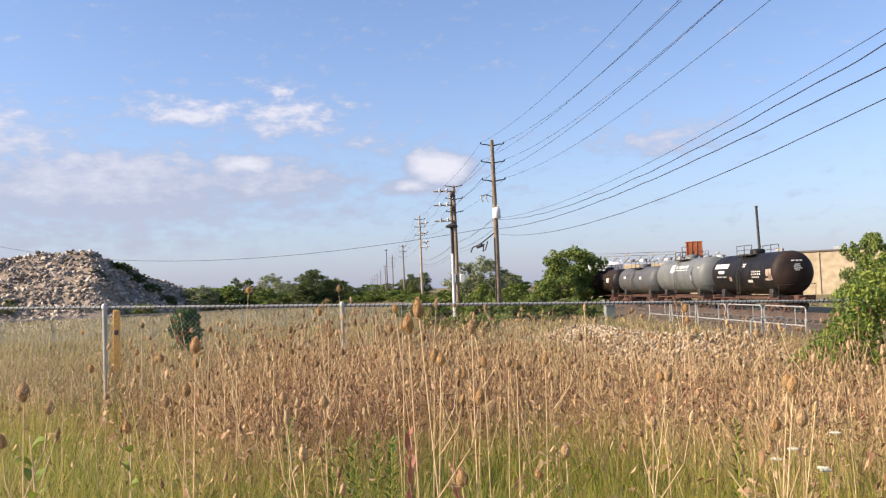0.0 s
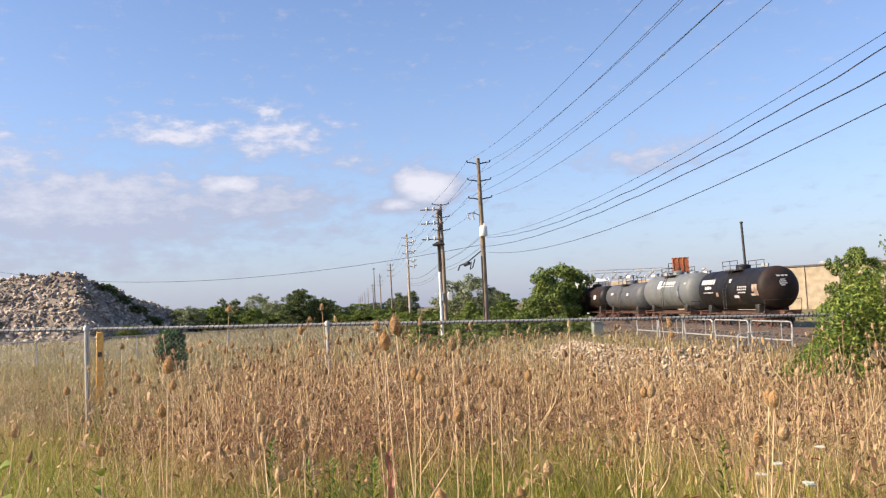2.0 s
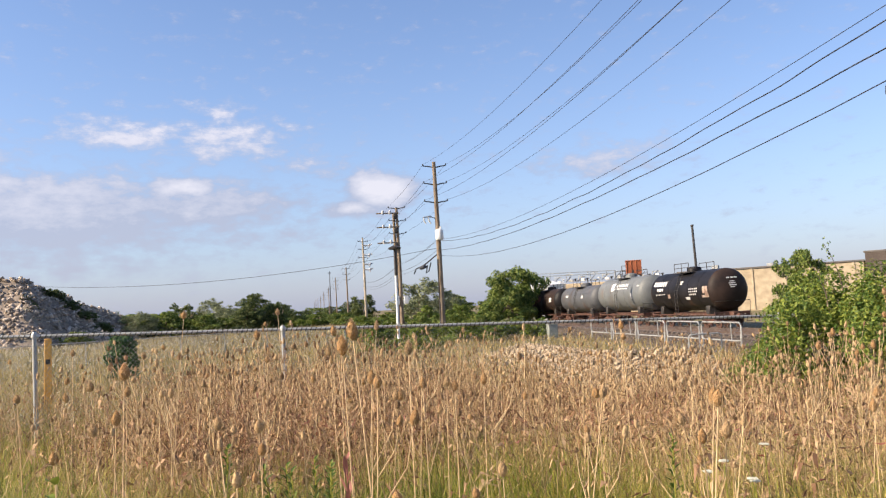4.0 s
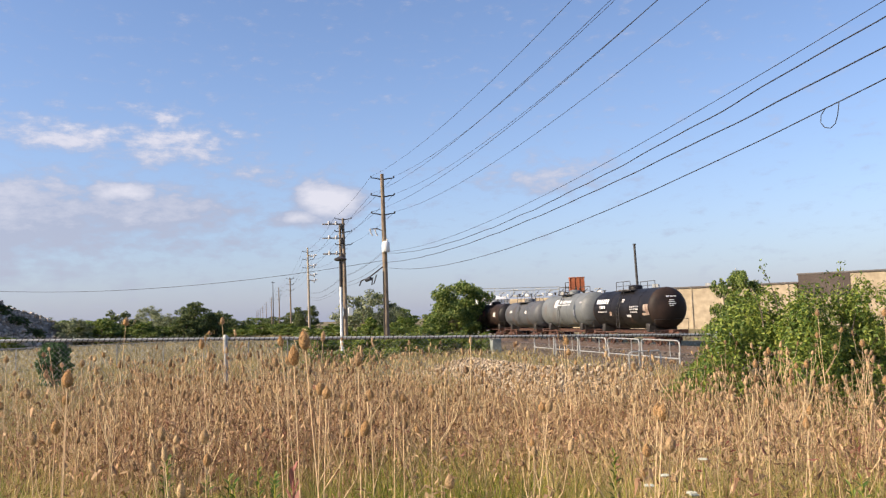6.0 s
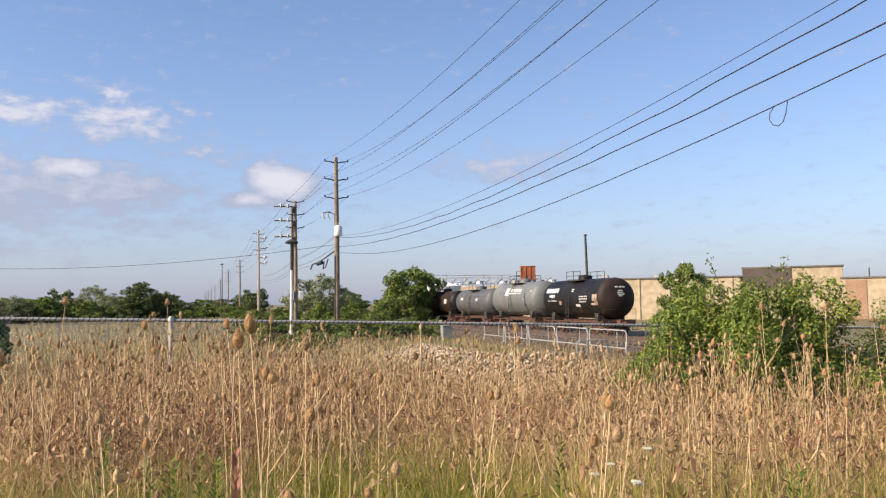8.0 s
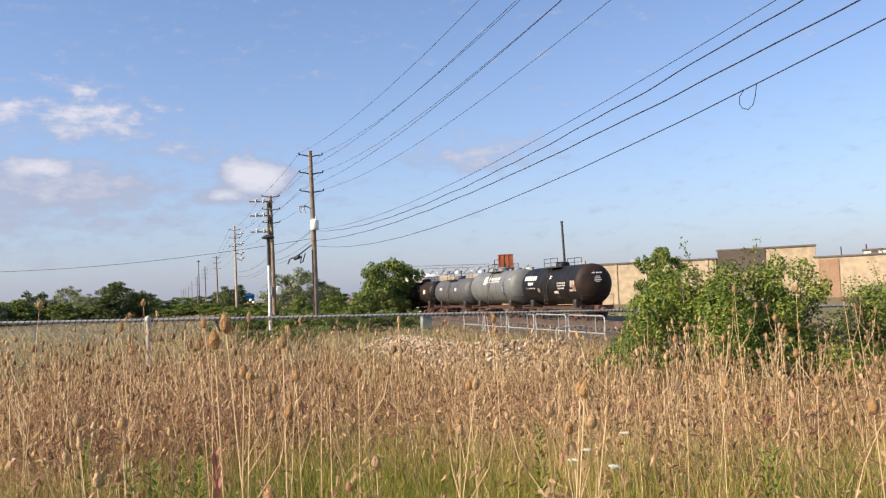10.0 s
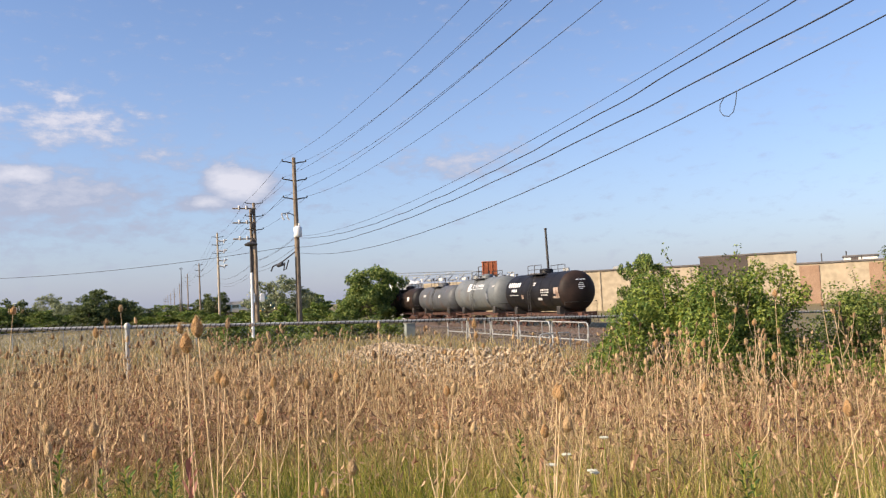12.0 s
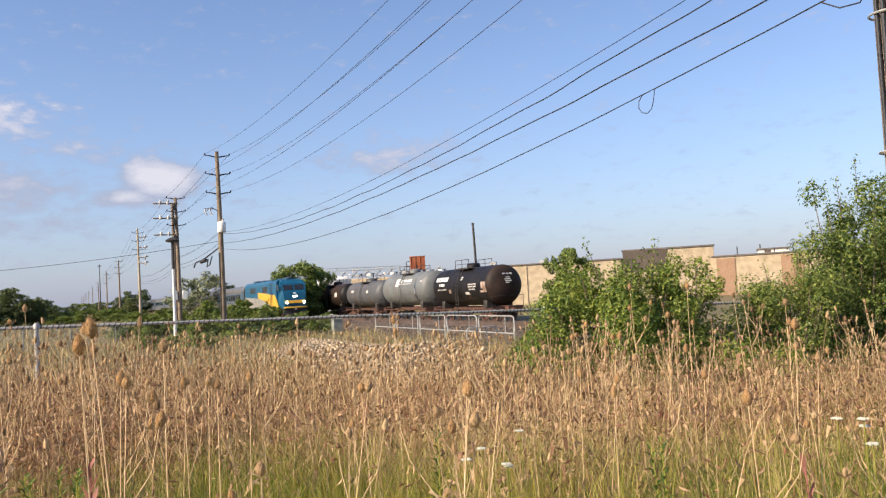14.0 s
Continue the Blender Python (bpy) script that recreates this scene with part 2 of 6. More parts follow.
class Geo:
    """Vertices and faces of one part."""

    def __init__(self):
        self.v, self.f = [], []

    def add(self, v, f):
        o = len(self.v)
        self.v += [tuple(p) for p in v]
        self.f += [tuple(i + o for i in q) for q in f]
        return self

    def box(self, c, s, b=0.0, rz=0.0, rx=0.0):
        """A box of size s round c, its edges chamfered by b."""
        hx, hy, hz = s[0] / 2, s[1] / 2, s[2] / 2
        b = min(b or 0.02 * min(s), 0.45 * min(s))
        v, idx = [], {}
        for sx in (-1, 1):
            for sy in (-1, 1):
                for sz in (-1, 1):
                    for k in range(3):
                        q = [sx * (hx - b * (k != 0)), sy * (hy - b * (k != 1)), sz * (hz - b * (k != 2))]
                        idx[sx, sy, sz, k] = len(v)
                        v.append(q)
        f = []
        for k in range(3):
            for s1 in (-1, 1):
                ring = []
                for a, c2 in ((-1, -1), (1, -1), (1, 1), (-1, 1)):
                    key = [a, c2]
                    key.insert(k, s1)
                    ring.append(idx[(*key, k)])
                f.append(ring if (s1 > 0) != (k == 1) else ring[::-1])
        for k in range(3):
            i, j = [q for q in range(3) if q != k]
            for a in (-1, 1):
                for c2 in (-1, 1):
                    lo, hi = [0] * 3, [0] * 3
                    lo[k], hi[k], lo[i], hi[i], lo[j], hi[j] = -1, 1, a, a, c2, c2
                    f.append((idx[(*lo, i)], idx[(*hi, i)], idx[(*hi, j)], idx[(*lo, j)]))
        for sx in (-1, 1):
            for sy in (-1, 1):
                for sz in (-1, 1):
                    f.append((idx[sx, sy, sz, 0], idx[sx, sy, sz, 1], idx[sx, sy, sz, 2]))
        m = pose(*c, rx, 0, rz)
        return self.add([m @ Vector(q) for q in v], f)

    def tube(self, path, r, seg=8, caps=True):
        """A round bar along path; r a radius or one per point."""
        path = [Vector(p) for p in path]
        rs = r if hasattr(r, "__len__") else [r] * len(path)
        o = len(self.v)
        side = None
        for i, p in enumerate(path):
            d = (path[min(i + 1, len(path) - 1)] - path[max(i - 1, 0)]).normalized()
            if side is None:
                side = d.orthogonal().normalized()
            side = (side - d * side.dot(d)).normalized()
            up = d.cross(side)
            for k in range(seg):
                a = 2 * math.pi * k / seg
                self.v.append(tuple(p + (side * math.cos(a) + up * math.sin(a)) * rs[i]))
        for i in range(len(path) - 1):
            for k in range(seg):
                a, b = o + i * seg + k, o + i * seg + (k + 1) % seg
                self.f.append((a, b, b + seg, a + seg))
        if caps:
            self.f.append(tuple(o + k for k in range(seg))[::-1])
            self.f.append(tuple(o + (len(path) - 1) * seg + k for k in range(seg)))
        return self

    def lathe(self, profile, base, axis="y", seg=24):
        """A turned shape: profile of (along, radius) about an axis through base."""
        o = len(self.v)
        for a, r in profile:
            for k in range(seg):
                t = 2 * math.pi * k / seg
                c, s = r * math.cos(t), r * math.sin(t)
                q = {"x": (a, c, s), "y": (c, a, s), "z": (c, s, a)}[axis]
                self.v.append((base[0] + q[0], base[1] + q[1], base[2] + q[2]))
        for i in range(len(profile) - 1):
            for k in range(seg):
                a, b = o + i * seg + k, o + i * seg + (k + 1) % seg
                self.f.append((a, b, b + seg, a + seg))
        self.f.append(tuple(o + k for k in range(seg)))
        self.f.append(tuple(o + (len(profile) - 1) * seg + k for k in range(seg))[::-1])
        return self

    def prism(self, outline, y0, y1):
        """An (x, z) outline drawn out along y."""
        n = len(outline)
        v = [(x, y0, z) for x, z in outline] + [(x, y1, z) for x, z in outline]
        f = [(i, (i + 1) % n, n + (i + 1) % n, n + i) for i in range(n)]
        return self.add(v, f + [tuple(range(n))[::-1], tuple(range(n, 2 * n))])

    def mesh(self, name, materials, smooth=False):
        me = bpy.data.meshes.new(name)
        me.from_pydata(self.v, [], self.f)
        bm = bmesh.new()
        bm.from_mesh(me)
        bmesh.ops.recalc_face_normals(bm, faces=bm.faces)
        bm.to_mesh(me)
        bm.free()
        for m in materials:
            me.materials.append(m)
        if smooth:
            me.polygons.foreach_set("use_smooth", [True] * len(me.polygons))
            me.set_sharp_from_angle(angle=radians(40))
        return me


def array_mesh(name, verts, faces, materials, index=None, smooth=False):
    """A mesh straight from arrays of corners and of equal-sided faces."""
    me = bpy.data.meshes.new(name)
    verts, faces = np.asarray(verts, np.float32), np.asarray(faces, np.int32)
    k = faces.shape[1]
    me.vertices.add(len(verts))
    me.vertices.foreach_set("co", verts.ravel())
    me.loops.add(faces.size)
    me.loops.foreach_set("vertex_index", faces.ravel())
    me.polygons.add(len(faces))
    me.polygons.foreach_set("loop_start", np.arange(len(faces), dtype=np.int32) * k)
    for m in materials:
        me.materials.append(m)
    if index is not None:
        me.polygons.foreach_set("material_index", np.asarray(index, np.int32))
    if smooth:
        me.polygons.foreach_set("use_smooth", np.ones(len(faces), bool))
    me.update(calc_edges=True)
    me.validate()
    return me


def part(name, geo, material, parent, label="", smooth=True, at=None):
    me = geo if isinstance(geo, bpy.types.Mesh) else geo.mesh(name, [material], smooth)
    ob = new(name, me)
    ob.parent = parent
    if at is not None:
        ob.matrix_basis = at
    return tagged(ob, label)


def thing(name, m, label, category, group="", kind=""):
    ob = new(name)
    ob.empty_display_size = 0.2
    ob.matrix_basis = m
    return tagged(ob, label, category, group, kind)


def smoothstep(a):
    a = np.clip(a, 0, 1)
    return a * a * (3 - 2 * a)


def gz(x, y):
    """Height of the ground: the field falls gently from the camera's rise towards the railway."""
    x, y = np.asarray(x, float), np.asarray(y, float)
    fall = -0.85 * smoothstep((y + 0.9 * x - 6) / 30)
    wave = 0.05 * np.sin(x * 0.9 + 1.3) * np.sin(y * 0.7) + 0.03 * np.sin(x * 2.3 + y * 1.7)
    return fall + wave * np.exp(-((np.hypot(x, y) - 6) / 30) ** 2)


# ---- ground: one sheet to the horizon ----
def build_ground():
    r = np.concatenate([[0.0], np.geomspace(0.6, 4200, 110)])
    a = np.linspace(0, 2 * math.pi, 161)[:-1]
    R, A = np.meshgrid(r, a, indexing="ij")
    x, y = R * np.sin(A), R * np.cos(A)
    v = np.stack([x, y, gz(x, y)], -1).reshape(-1, 3)
    i, j = np.meshgrid(np.arange(len(r) - 1), np.arange(160), indexing="ij")
    i, j = i.ravel(), j.ravel()
    f = np.stack([i * 160 + j, i * 160 + (j + 1) % 160, (i + 1) * 160 + (j + 1) % 160, (i + 1) * 160 + j], -1)
    tagged(new("ground", array_mesh("ground", v, f[:, ::-1], [M["soil"]], smooth=True)), "rough dry field of soil and dead grass", "ground", kind="structure")


build_ground()


# ---- clouds: a far backdrop of thin fair-weather clouds ----
def build_clouds():
    m = bpy.data.materials.new("cloud_sheet")
    m.use_nodes = True
    n, l = m.node_tree.nodes, m.node_tree.links
    n.remove(n["Principled BSDF"])

    def math_node(op, a, b=None, c=None):
        q = n.new("ShaderNodeMath")
        q.operation = op
        for k, s in enumerate((a, b, c)):
            if s is None:
                continue
            if isinstance(s, (int, float)):
                q.inputs[k].default_value = s
            else:
                l.new(s, q.inputs[k])
        return q.outputs[0]

    uv = n.new("ShaderNodeUVMap")
    uv.uv_map = "angle"
    warp = n.new("ShaderNodeTexNoise")
    warp.inputs["Scale"].default_value, warp.inputs["Detail"].default_value = 0.35, 4
    l.new(uv.outputs[0], warp.inputs["Vector"])
    sep = n.new("ShaderNodeSeparateXYZ")
    l.new(uv.outputs[0], sep.inputs[0])
    u = math_node("ADD", sep.outputs[0], math_node("MULTIPLY_ADD", warp.outputs[0], 2.2, -1.1))
    v = math_node("ADD", sep.outputs[1], math_node("MULTIPLY_ADD", warp.outputs[0], -1.6, 0.8))
    # azimuth, elevation, half width, half height (degrees), density
    puffs = [(-11.5, 12.5, 4.2, 1.0, 0.95), (-5.0, 12.2, 4.2, 1.5, 1.0), (-5.6, 14.1, 1.7, 0.6, 0.75), (1.0, 10.3, 2.8, 0.8, 0.7),
             (5.7, 8.4, 2.0, 1.2, 3.0), (3.6, 7.2, 1.9, 0.6, 2.2), (21.5, 9.6, 4.6, 1.1, 0.95), (-24.0, 10.4, 5.5, 1.9, 1.05),
             (-16.0, 8.9, 6.5, 1.0, 1.35), (-8.0, 9.0, 1.8, 0.6, 2.5), (-6.5, 7.6, 6.0, 1.5, 1.5), (-18.0, 7.2, 12.0, 2.3, 1.7),
             (-34.0, 8.0, 10.0, 3.5, 1.0), (-22.0, 4.6, 15.0, 2.2, 0.85), (10.5, 6.9, 1.6, 0.5, 0.4), (-4.0, 5.6, 8.0, 1.0, 0.6)]
    total = None
    for az, el, a, b, d in puffs:
        du = math_node("MULTIPLY", math_node("SUBTRACT", u, az), 1 / a)
        dv = math_node("MULTIPLY", math_node("SUBTRACT", v, el), 1 / b)
        rr = math_node("MULTIPLY_ADD", du, du, math_node("MULTIPLY", dv, dv))
        q = math_node("MULTIPLY", math_node("POWER", 2.718, math_node("MULTIPLY", rr, -0.9)), d)
        total = q if total is None else math_node("MAXIMUM", total, q)
    puff = n.new("ShaderNodeTexNoise")
    puff.inputs["Scale"].default_value, puff.inputs["Detail"].default_value, puff.inputs["Roughness"].default_value = 0.8, 8, 0.62
    stretch = n.new("ShaderNodeMapping")
    stretch.inputs["Scale"].default_value = (0.7, 1.5, 1)
    l.new(uv.outputs[0], stretch.inputs[0])
    l.new(stretch.outputs[0], puff.inputs["Vector"])
    dens = math_node("ADD", total, math_node("MULTIPLY_ADD", puff.outputs[0], 2.6, -1.3))
    alpha = n.new("ShaderNodeMapRange")
    alpha.interpolation_type = "SMOOTHSTEP"
    alpha.inputs[1].default_value, alpha.inputs[2].default_value = 0.0, 1.15
    alpha.inputs[4].default_value = 0.74
    l.new(dens, alpha.inputs[0])
    bright = n.new("ShaderNodeMapRange")
    bright.inputs[1].default_value, bright.inputs[2].default_value = 1.9, 4.2
    l.new(math_node("MULTIPLY_ADD", dens, 1.3, math_node("MULTIPLY_ADD", sep.outputs[1], 0.42, -2.6)), bright.inputs[0])
    mix = n.new("ShaderNodeMix")
    mix.data_type = "RGBA"
    mix.inputs[6].default_value, mix.inputs[7].default_value = (0.455, 0.485, 0.61, 1), (0.98, 0.93, 0.94, 1)
    l.new(bright.outputs[0], mix.inputs[0])
    # pale haze that thickens towards the horizon
    haze = math_node("MULTIPLY", math_node("POWER", 2.718, math_node("MULTIPLY", sep.outputs[1], -1 / 7.5)), 0.82)
    fade = n.new("ShaderNodeMapRange")
    fade.inputs[1].default_value, fade.inputs[2].default_value, fade.inputs[3].default_value, fade.inputs[4].default_value = 14.0, 40.0, 1.0, 0.0
    l.new(sep.outputs[1], fade.inputs[0])
    haze = math_node("MULTIPLY", haze, fade.outputs[0])
    tone = n.new("ShaderNodeMix")
    tone.data_type = "RGBA"
    tone.inputs[6].default_value = (0.345, 0.395, 0.56, 1)
    l.new(alpha.outputs[0], tone.inputs[0])
    l.new(mix.outputs[2], tone.inputs[7])
    cover = math_node("SUBTRACT", 1.0, math_node("MULTIPLY", math_node("SUBTRACT", 1.0, alpha.outputs[0]), math_node("SUBTRACT", 1.0, haze)))
    em, tr, sh = n.new("ShaderNodeEmission"), n.new("ShaderNodeBsdfTransparent"), n.new("ShaderNodeMixShader")
    l.new(tone.outputs[2], em.inputs[0])
    em.inputs[1].default_value = 0.60
    l.new(cover, sh.inputs[0])
    l.new(tr.outputs[0], sh.inputs[1])
    l.new(em.outputs[0], sh.inputs[2])
    l.new(sh.outputs[0], n["Material Output"].inputs[0])
    az, el = np.linspace(-180, 180, 121), np.linspace(-0.2, 40, 12)
    A, B = np.meshgrid(az, el, indexing="ij")
    a, b = np.radians(A), np.radians(B)
    v = np.stack([4000 * np.sin(a) * np.cos(b), 4000 * np.cos(a) * np.cos(b), 4000 * np.sin(b) + 1.9], -1).reshape(-1, 3)
    i, j = [q.ravel() for q in np.meshgrid(np.arange(120), np.arange(11), indexing="ij")]
    f = np.stack([i * 12 + j, (i + 1) * 12 + j, (i + 1) * 12 + j + 1, i * 12 + j + 1], -1)
    me = array_mesh("backdrop", v, f, [m])
    lay = me.uv_layers.new(name="angle")
    ang = np.stack([A, B], -1).reshape(-1, 2)
    lay.data.foreach_set("uv", ang[f.ravel()].astype(np.float32).ravel())
    tagged(new("backdrop", me), "pale blue sky with scattered white clouds", "sky", kind="structure")


build_clouds()


# ---- railway: two tracks, the near one on a low bank ----
MAIN_X, MAIN_Z, SIDING_X, SIDING_Z = 22.5, -0.2, 29.7, -0.75


def build_track(x, top, y0, y1, word):
    base = top - 0.36
    g = Geo()
    low = -0.95
    g.prism([(-4.2 - (base - low), low), (-2.0, base + 0.12), (2.0, base + 0.12), (4.0 + (base - low), low)], y0, y1)
    track = thing("railway_track", pose(x, 0, 0), word, "railway track", "railway tracks", "structure")
    part("ballast_bed", g, M["ballast"], track, "grey-brown crushed stone ballast")
    for s in (-0.72, 0.72):
        g = Geo()
        g.prism([(s - 0.07, top - 0.17), (s + 0.07, top - 0.17), (s + 0.02, top - 0.13), (s + 0.036, top), (s - 0.036, top), (s - 0.02, top - 0.13)], y0, y1)
        part("rail", g, M["rail_steel"], track, "worn steel rail")
    tie = Geo().box((0, 0, 0), (2.6, 0.23, 0.2), 0.02).mesh("sleeper", [M["sleeper"]])
    for k in range(120):
        part("sleeper", tie, None, track, at=pose(0, 30 + 0.6 * k, top - 0.26))


build_track(MAIN_X, MAIN_Z, -60, 1200, "main railway track on a stone ballast bank")
build_track(SIDING_X, SIDING_Z, -60, 400, "siding track under the parked tank cars")


# ---- utility poles ----
ARM_Z = (13.5, 12.05, 10.55)


def pole_shaft(h, r0, r1, lean=0.0):
    return Geo().tube([(0, 0, -0.6), (lean * 0.4, 0, h * 0.4), (lean, 0, h)], [r0, (r0 * 0.6 + r1 * 0.4), r1], 14)


def insulated_arm(parent, z, side, length=0.95):
    g = Geo()
    g.tube([(side * 0.12, 0, z - 0.10), (side * length * 0.6, 0, z), (side * length, 0, z + 0.03)], [0.055, 0.05, 0.035], 8)
    a = part("crossarm", g, M["dark_steel"], parent)
    g = Geo().lathe([(0, 0.03), (0.03, 0.075), (0.06, 0.04), (0.09, 0.075), (0.12, 0.04), (0.16, 0.05)], (side * length, 0, z + 0.04), "z", 10)
    part("insulator", g, M["dark_steel"], a)


def build_pole(x, y, label, h=14.4, base=None, wood="pole_wood", drop=0.0, arms=True):
    z = float(gz(x, y)) if base is None else base
    p = thing("utility_pole", pose(x, y, 0), label, "utility pole", "line of utility poles")
    part("shaft", Geo().tube([(0, 0, z - 0.5), (0.02, 0, h * 0.5), (-0.03, 0, h - 0.65)], [0.24, 0.2, 0.145], 14), M[wood], p)
    if arms:
        for k, az in enumerate(ARM_Z):
            for s in (-1, 1):
                insulated_arm(p, az - drop, s)
    return p


# the pole that stands tallest beyond the fence, with its switch gear
pa = build_pole(10.9, 65.1, "tall weathered wooden utility pole with six arms and a white can", 14.5)
g = Geo().lathe([(0, 0.30), (0.04, 0.33), (0.75, 0.33), (0.82, 0.28), (0.90, 0.10)], (0.05, -0.42, 7.35), "z", 18)
can = part("transformer_can", g, M["white_paint"], pa, "white painted steel transformer can")
part("bushing", Geo().lathe([(0, 0.05), (0.05, 0.08), (0.1, 0.05), (0.15, 0.08), (0.25, 0.04)], (0.16, -0.42, 8.2), "z", 8), M["insulator"], can)
part("bracket", Geo().box((0.02, -0.2, 7.8), (0.16, 0.3, 0.5), 0.02), M["dark_steel"], pa)
for dx in (-0.75, -1.15):
    part("cutout", Geo().tube([(dx, -0.1, 9.3), (dx + 0.06, -0.1, 8.95), (dx + 0.2, -0.1, 8.75)], 0.06, 8).tube([(dx + 0.02, -0.1, 9.3), (dx + 0.26, -0.1, 9.25)], 0.035, 6), M["insulator"], pa, "pale fused cutout")
part("bracket", Geo().tube([(0, -0.1, 9.05), (-0.6, -0.1, 9.35), (-1.2, -0.1, 9.25)], 0.035, 6), M["dark_steel"], pa)
part("cable_tail", Geo().tube([(-0.15, 0, 6.2), (-0.5, 0.6, 5.9), (-1.1, 1.6, 5.4), (-1.6, 2.6, 5.2), (-1.75, 2.8, 4.8)], 0.06, 6), M["cable"], pa)
part("splice_case", Geo().tube([(-1.0, 1.3, 5.3), (-1.3, 1.8, 5.2)], 0.16, 8).tube([(-0.55, 1.0, 5.6), (-0.75, 1.1, 4.9), (-0.95, 1.2, 4.75), (-0.85, 1.1, 5.4)], 0.05, 6), M["cable"], pa)
part("riser_pipe", Geo().tube([(-0.2, -0.14, -0.8), (-0.17, -0.13, 5.8)], 0.05, 6), M["dark_steel"], pa)

# a pair of poles that carry transformers, and the street lamp before them
pb = build_pole(10.68, 91.7, "weathered wooden utility pole crowded with transformer gear", 14.2)
for k, z in enumerate((13.0, 11.4, 9.6)):
    for dx in (-0.95, -1.75):
        part("transformer_can", Geo().lathe([(0, 0.1), (0.05, 0.14), (0.4, 0.14), (0.46, 0.08)], (dx + 0.1, -0.3, z - 0.25), "z", 12), M["insulator"], pb, "grey transformer can")
    part("crossarm", Geo().box((-1.1, -0.1, z - 0.1), (2.6, 0.12, 0.14), 0.02), M["pole_wood"], pb)
    part("switch_box", Geo().box((-0.25, -0.25, z - 0.5), (0.4, 0.4, 0.6), 0.05), M["dark_steel"], pb)
part("meter_box", Geo().box((0.55, -0.25, 2.9), (0.5, 0.3, 0.9), 0.04), M["white_paint"], pb, "white meter box")
part("meter_box", Geo().box((-0.42, -0.25, 2.9), (0.4, 0.3, 1.0), 0.04), M["white_paint"], pb, "white meter box")
p2 = build_pole(10.38, 92.3, "second weathered wooden pole beside the transformer pole", 13.6, arms=False)

lamp = thing("street_lamp", pose(6.15, 55, 0), "white steel lamp post with a round grey lamp head", "street lamp")
part("post", Geo().tube([(-0.05, 0, -1.2), (-0.02, 0, 2.5), (0, 0, 6.0)], [0.105, 0.095, 0.075], 12), M["white_paint"], lamp)
part("lamp_head", Geo().lathe([(0, 0.12), (0.05, 0.40), (0.16, 0.44), (0.22, 0.34), (0.32, 0.12)], (0, 0, 5.95), "z", 18), M["dark_steel"], lamp, "round grey lamp head")
part("sleeve", Geo().tube([(-0.01, 0, 4.2), (0, 0, 5.95)], 0.092, 12), M["dark_steel"], lamp)

# the rest of the line, farther and farther away
pc = build_pole(10.8, 149.9, "pale wooden utility pole with switches on one side", 16.2, wood="pole_pale", drop=-1.3)
for z in (14.1, 12.3, 10.6, 9.6):
    part("switch_gear", Geo().tube([(0.1, -0.2, z), (0.9, -0.2, z - 0.15), (1.6, -0.2, z + 0.1)], 0.14, 8).tube([(1.0, -0.2, z - 0.5), (1.2, -0.2, z + 0.2)], 0.16, 8), M["insulator"], pc)
FAR_POLES = [(10.9, 218, 13.9), (10.9, 300, 14.8), (10.9, 400, 14.5), (10.9, 520, 15.5), (10.8, 640, 15.5), (10.5, 760, 16), (10, 880, 17), (9.5, 1020, 18)]
for x, y, h in FAR_POLES:
    build_pole(x, y, "distant wooden utility pole beside the railway", h + 0.6, base=-0.9)
mast = thing("lattice_mast", pose(11.6, 396, 0), "tall thin distant radio mast", "mast")
part("mast_shaft", Geo().tube([(0, 0, -0.9), (0, 0, 22)], [0.28, 0.14], 6), M["dark_steel"], mast)
part("mast_arm", Geo().box((0, 0, 21.3), (1.6, 0.3, 0.3)), M["dark_steel"], mast)

# the near pole, wrapped in risers
pn = build_pole(11.25, 7.84, "weathered wooden utility pole with cable risers strapped to it", 13.9, arms=False)
for z in (12.75, 11.65, 10.55):
    for s in (-1, 1):
        insulated_arm(pn, z, s, 0.63)
for k, (dx, dy, r) in enumerate(((-0.22, -0.06, 0.035), (-0.17, -0.16, 0.04), (-0.08, -0.21, 0.03), (-0.24, 0.03, 0.028))):
    part("riser_cable", Geo().tube([(dx, dy, 2.6), (dx * 0.98, dy, 5.0), (dx * 0.95, dy, 7.6 - 0.25 * k)], r, 8), M["cable"], pn, "black cable riser")
part("riser_guard", Geo().tube([(-0.21, -0.12, -0.4), (-0.2, -0.12, 2.75)], 0.085, 10), M["galvanised"], pn, "grey plastic cable guard")
for z in (1.2, 3.55, 5.6):
    part("strap", Geo().tube([(0.27 * math.cos(a), 0.27 * math.sin(a), z) for a in np.linspace(0, 2 * math.pi, 19)], 0.018, 6, False), M["galvanised"], pn)


# ---- wires ----
def span(a, b, sag, n=28, wave=0.0, seed=0):
    a, b = Vector(a), Vector(b)
    out = []
    for i in range(n + 1):
        u = i / n
        p = a.lerp(b, u)
        p.z -= 4 * sag * u * (1 - u)
        if wave:
            p.z += wave * (math.sin(u * 61 + seed) + 0.6 * math.sin(u * 137 + 2 * seed))
            p.x += wave * math.sin(u * 83 + seed)
        out.append(p)
    return out


def wire(a, b, sag, r, label="black overhead electric wire", n=28, wave=0.0, seed=0):
    ob = new("overhead_wire", Geo().tube(span(a, b, sag, n, wave, seed), r, 5).mesh("overhead_wire", [M["cable"]], True))
    return tagged(ob, label, "wire", "overhead wires")


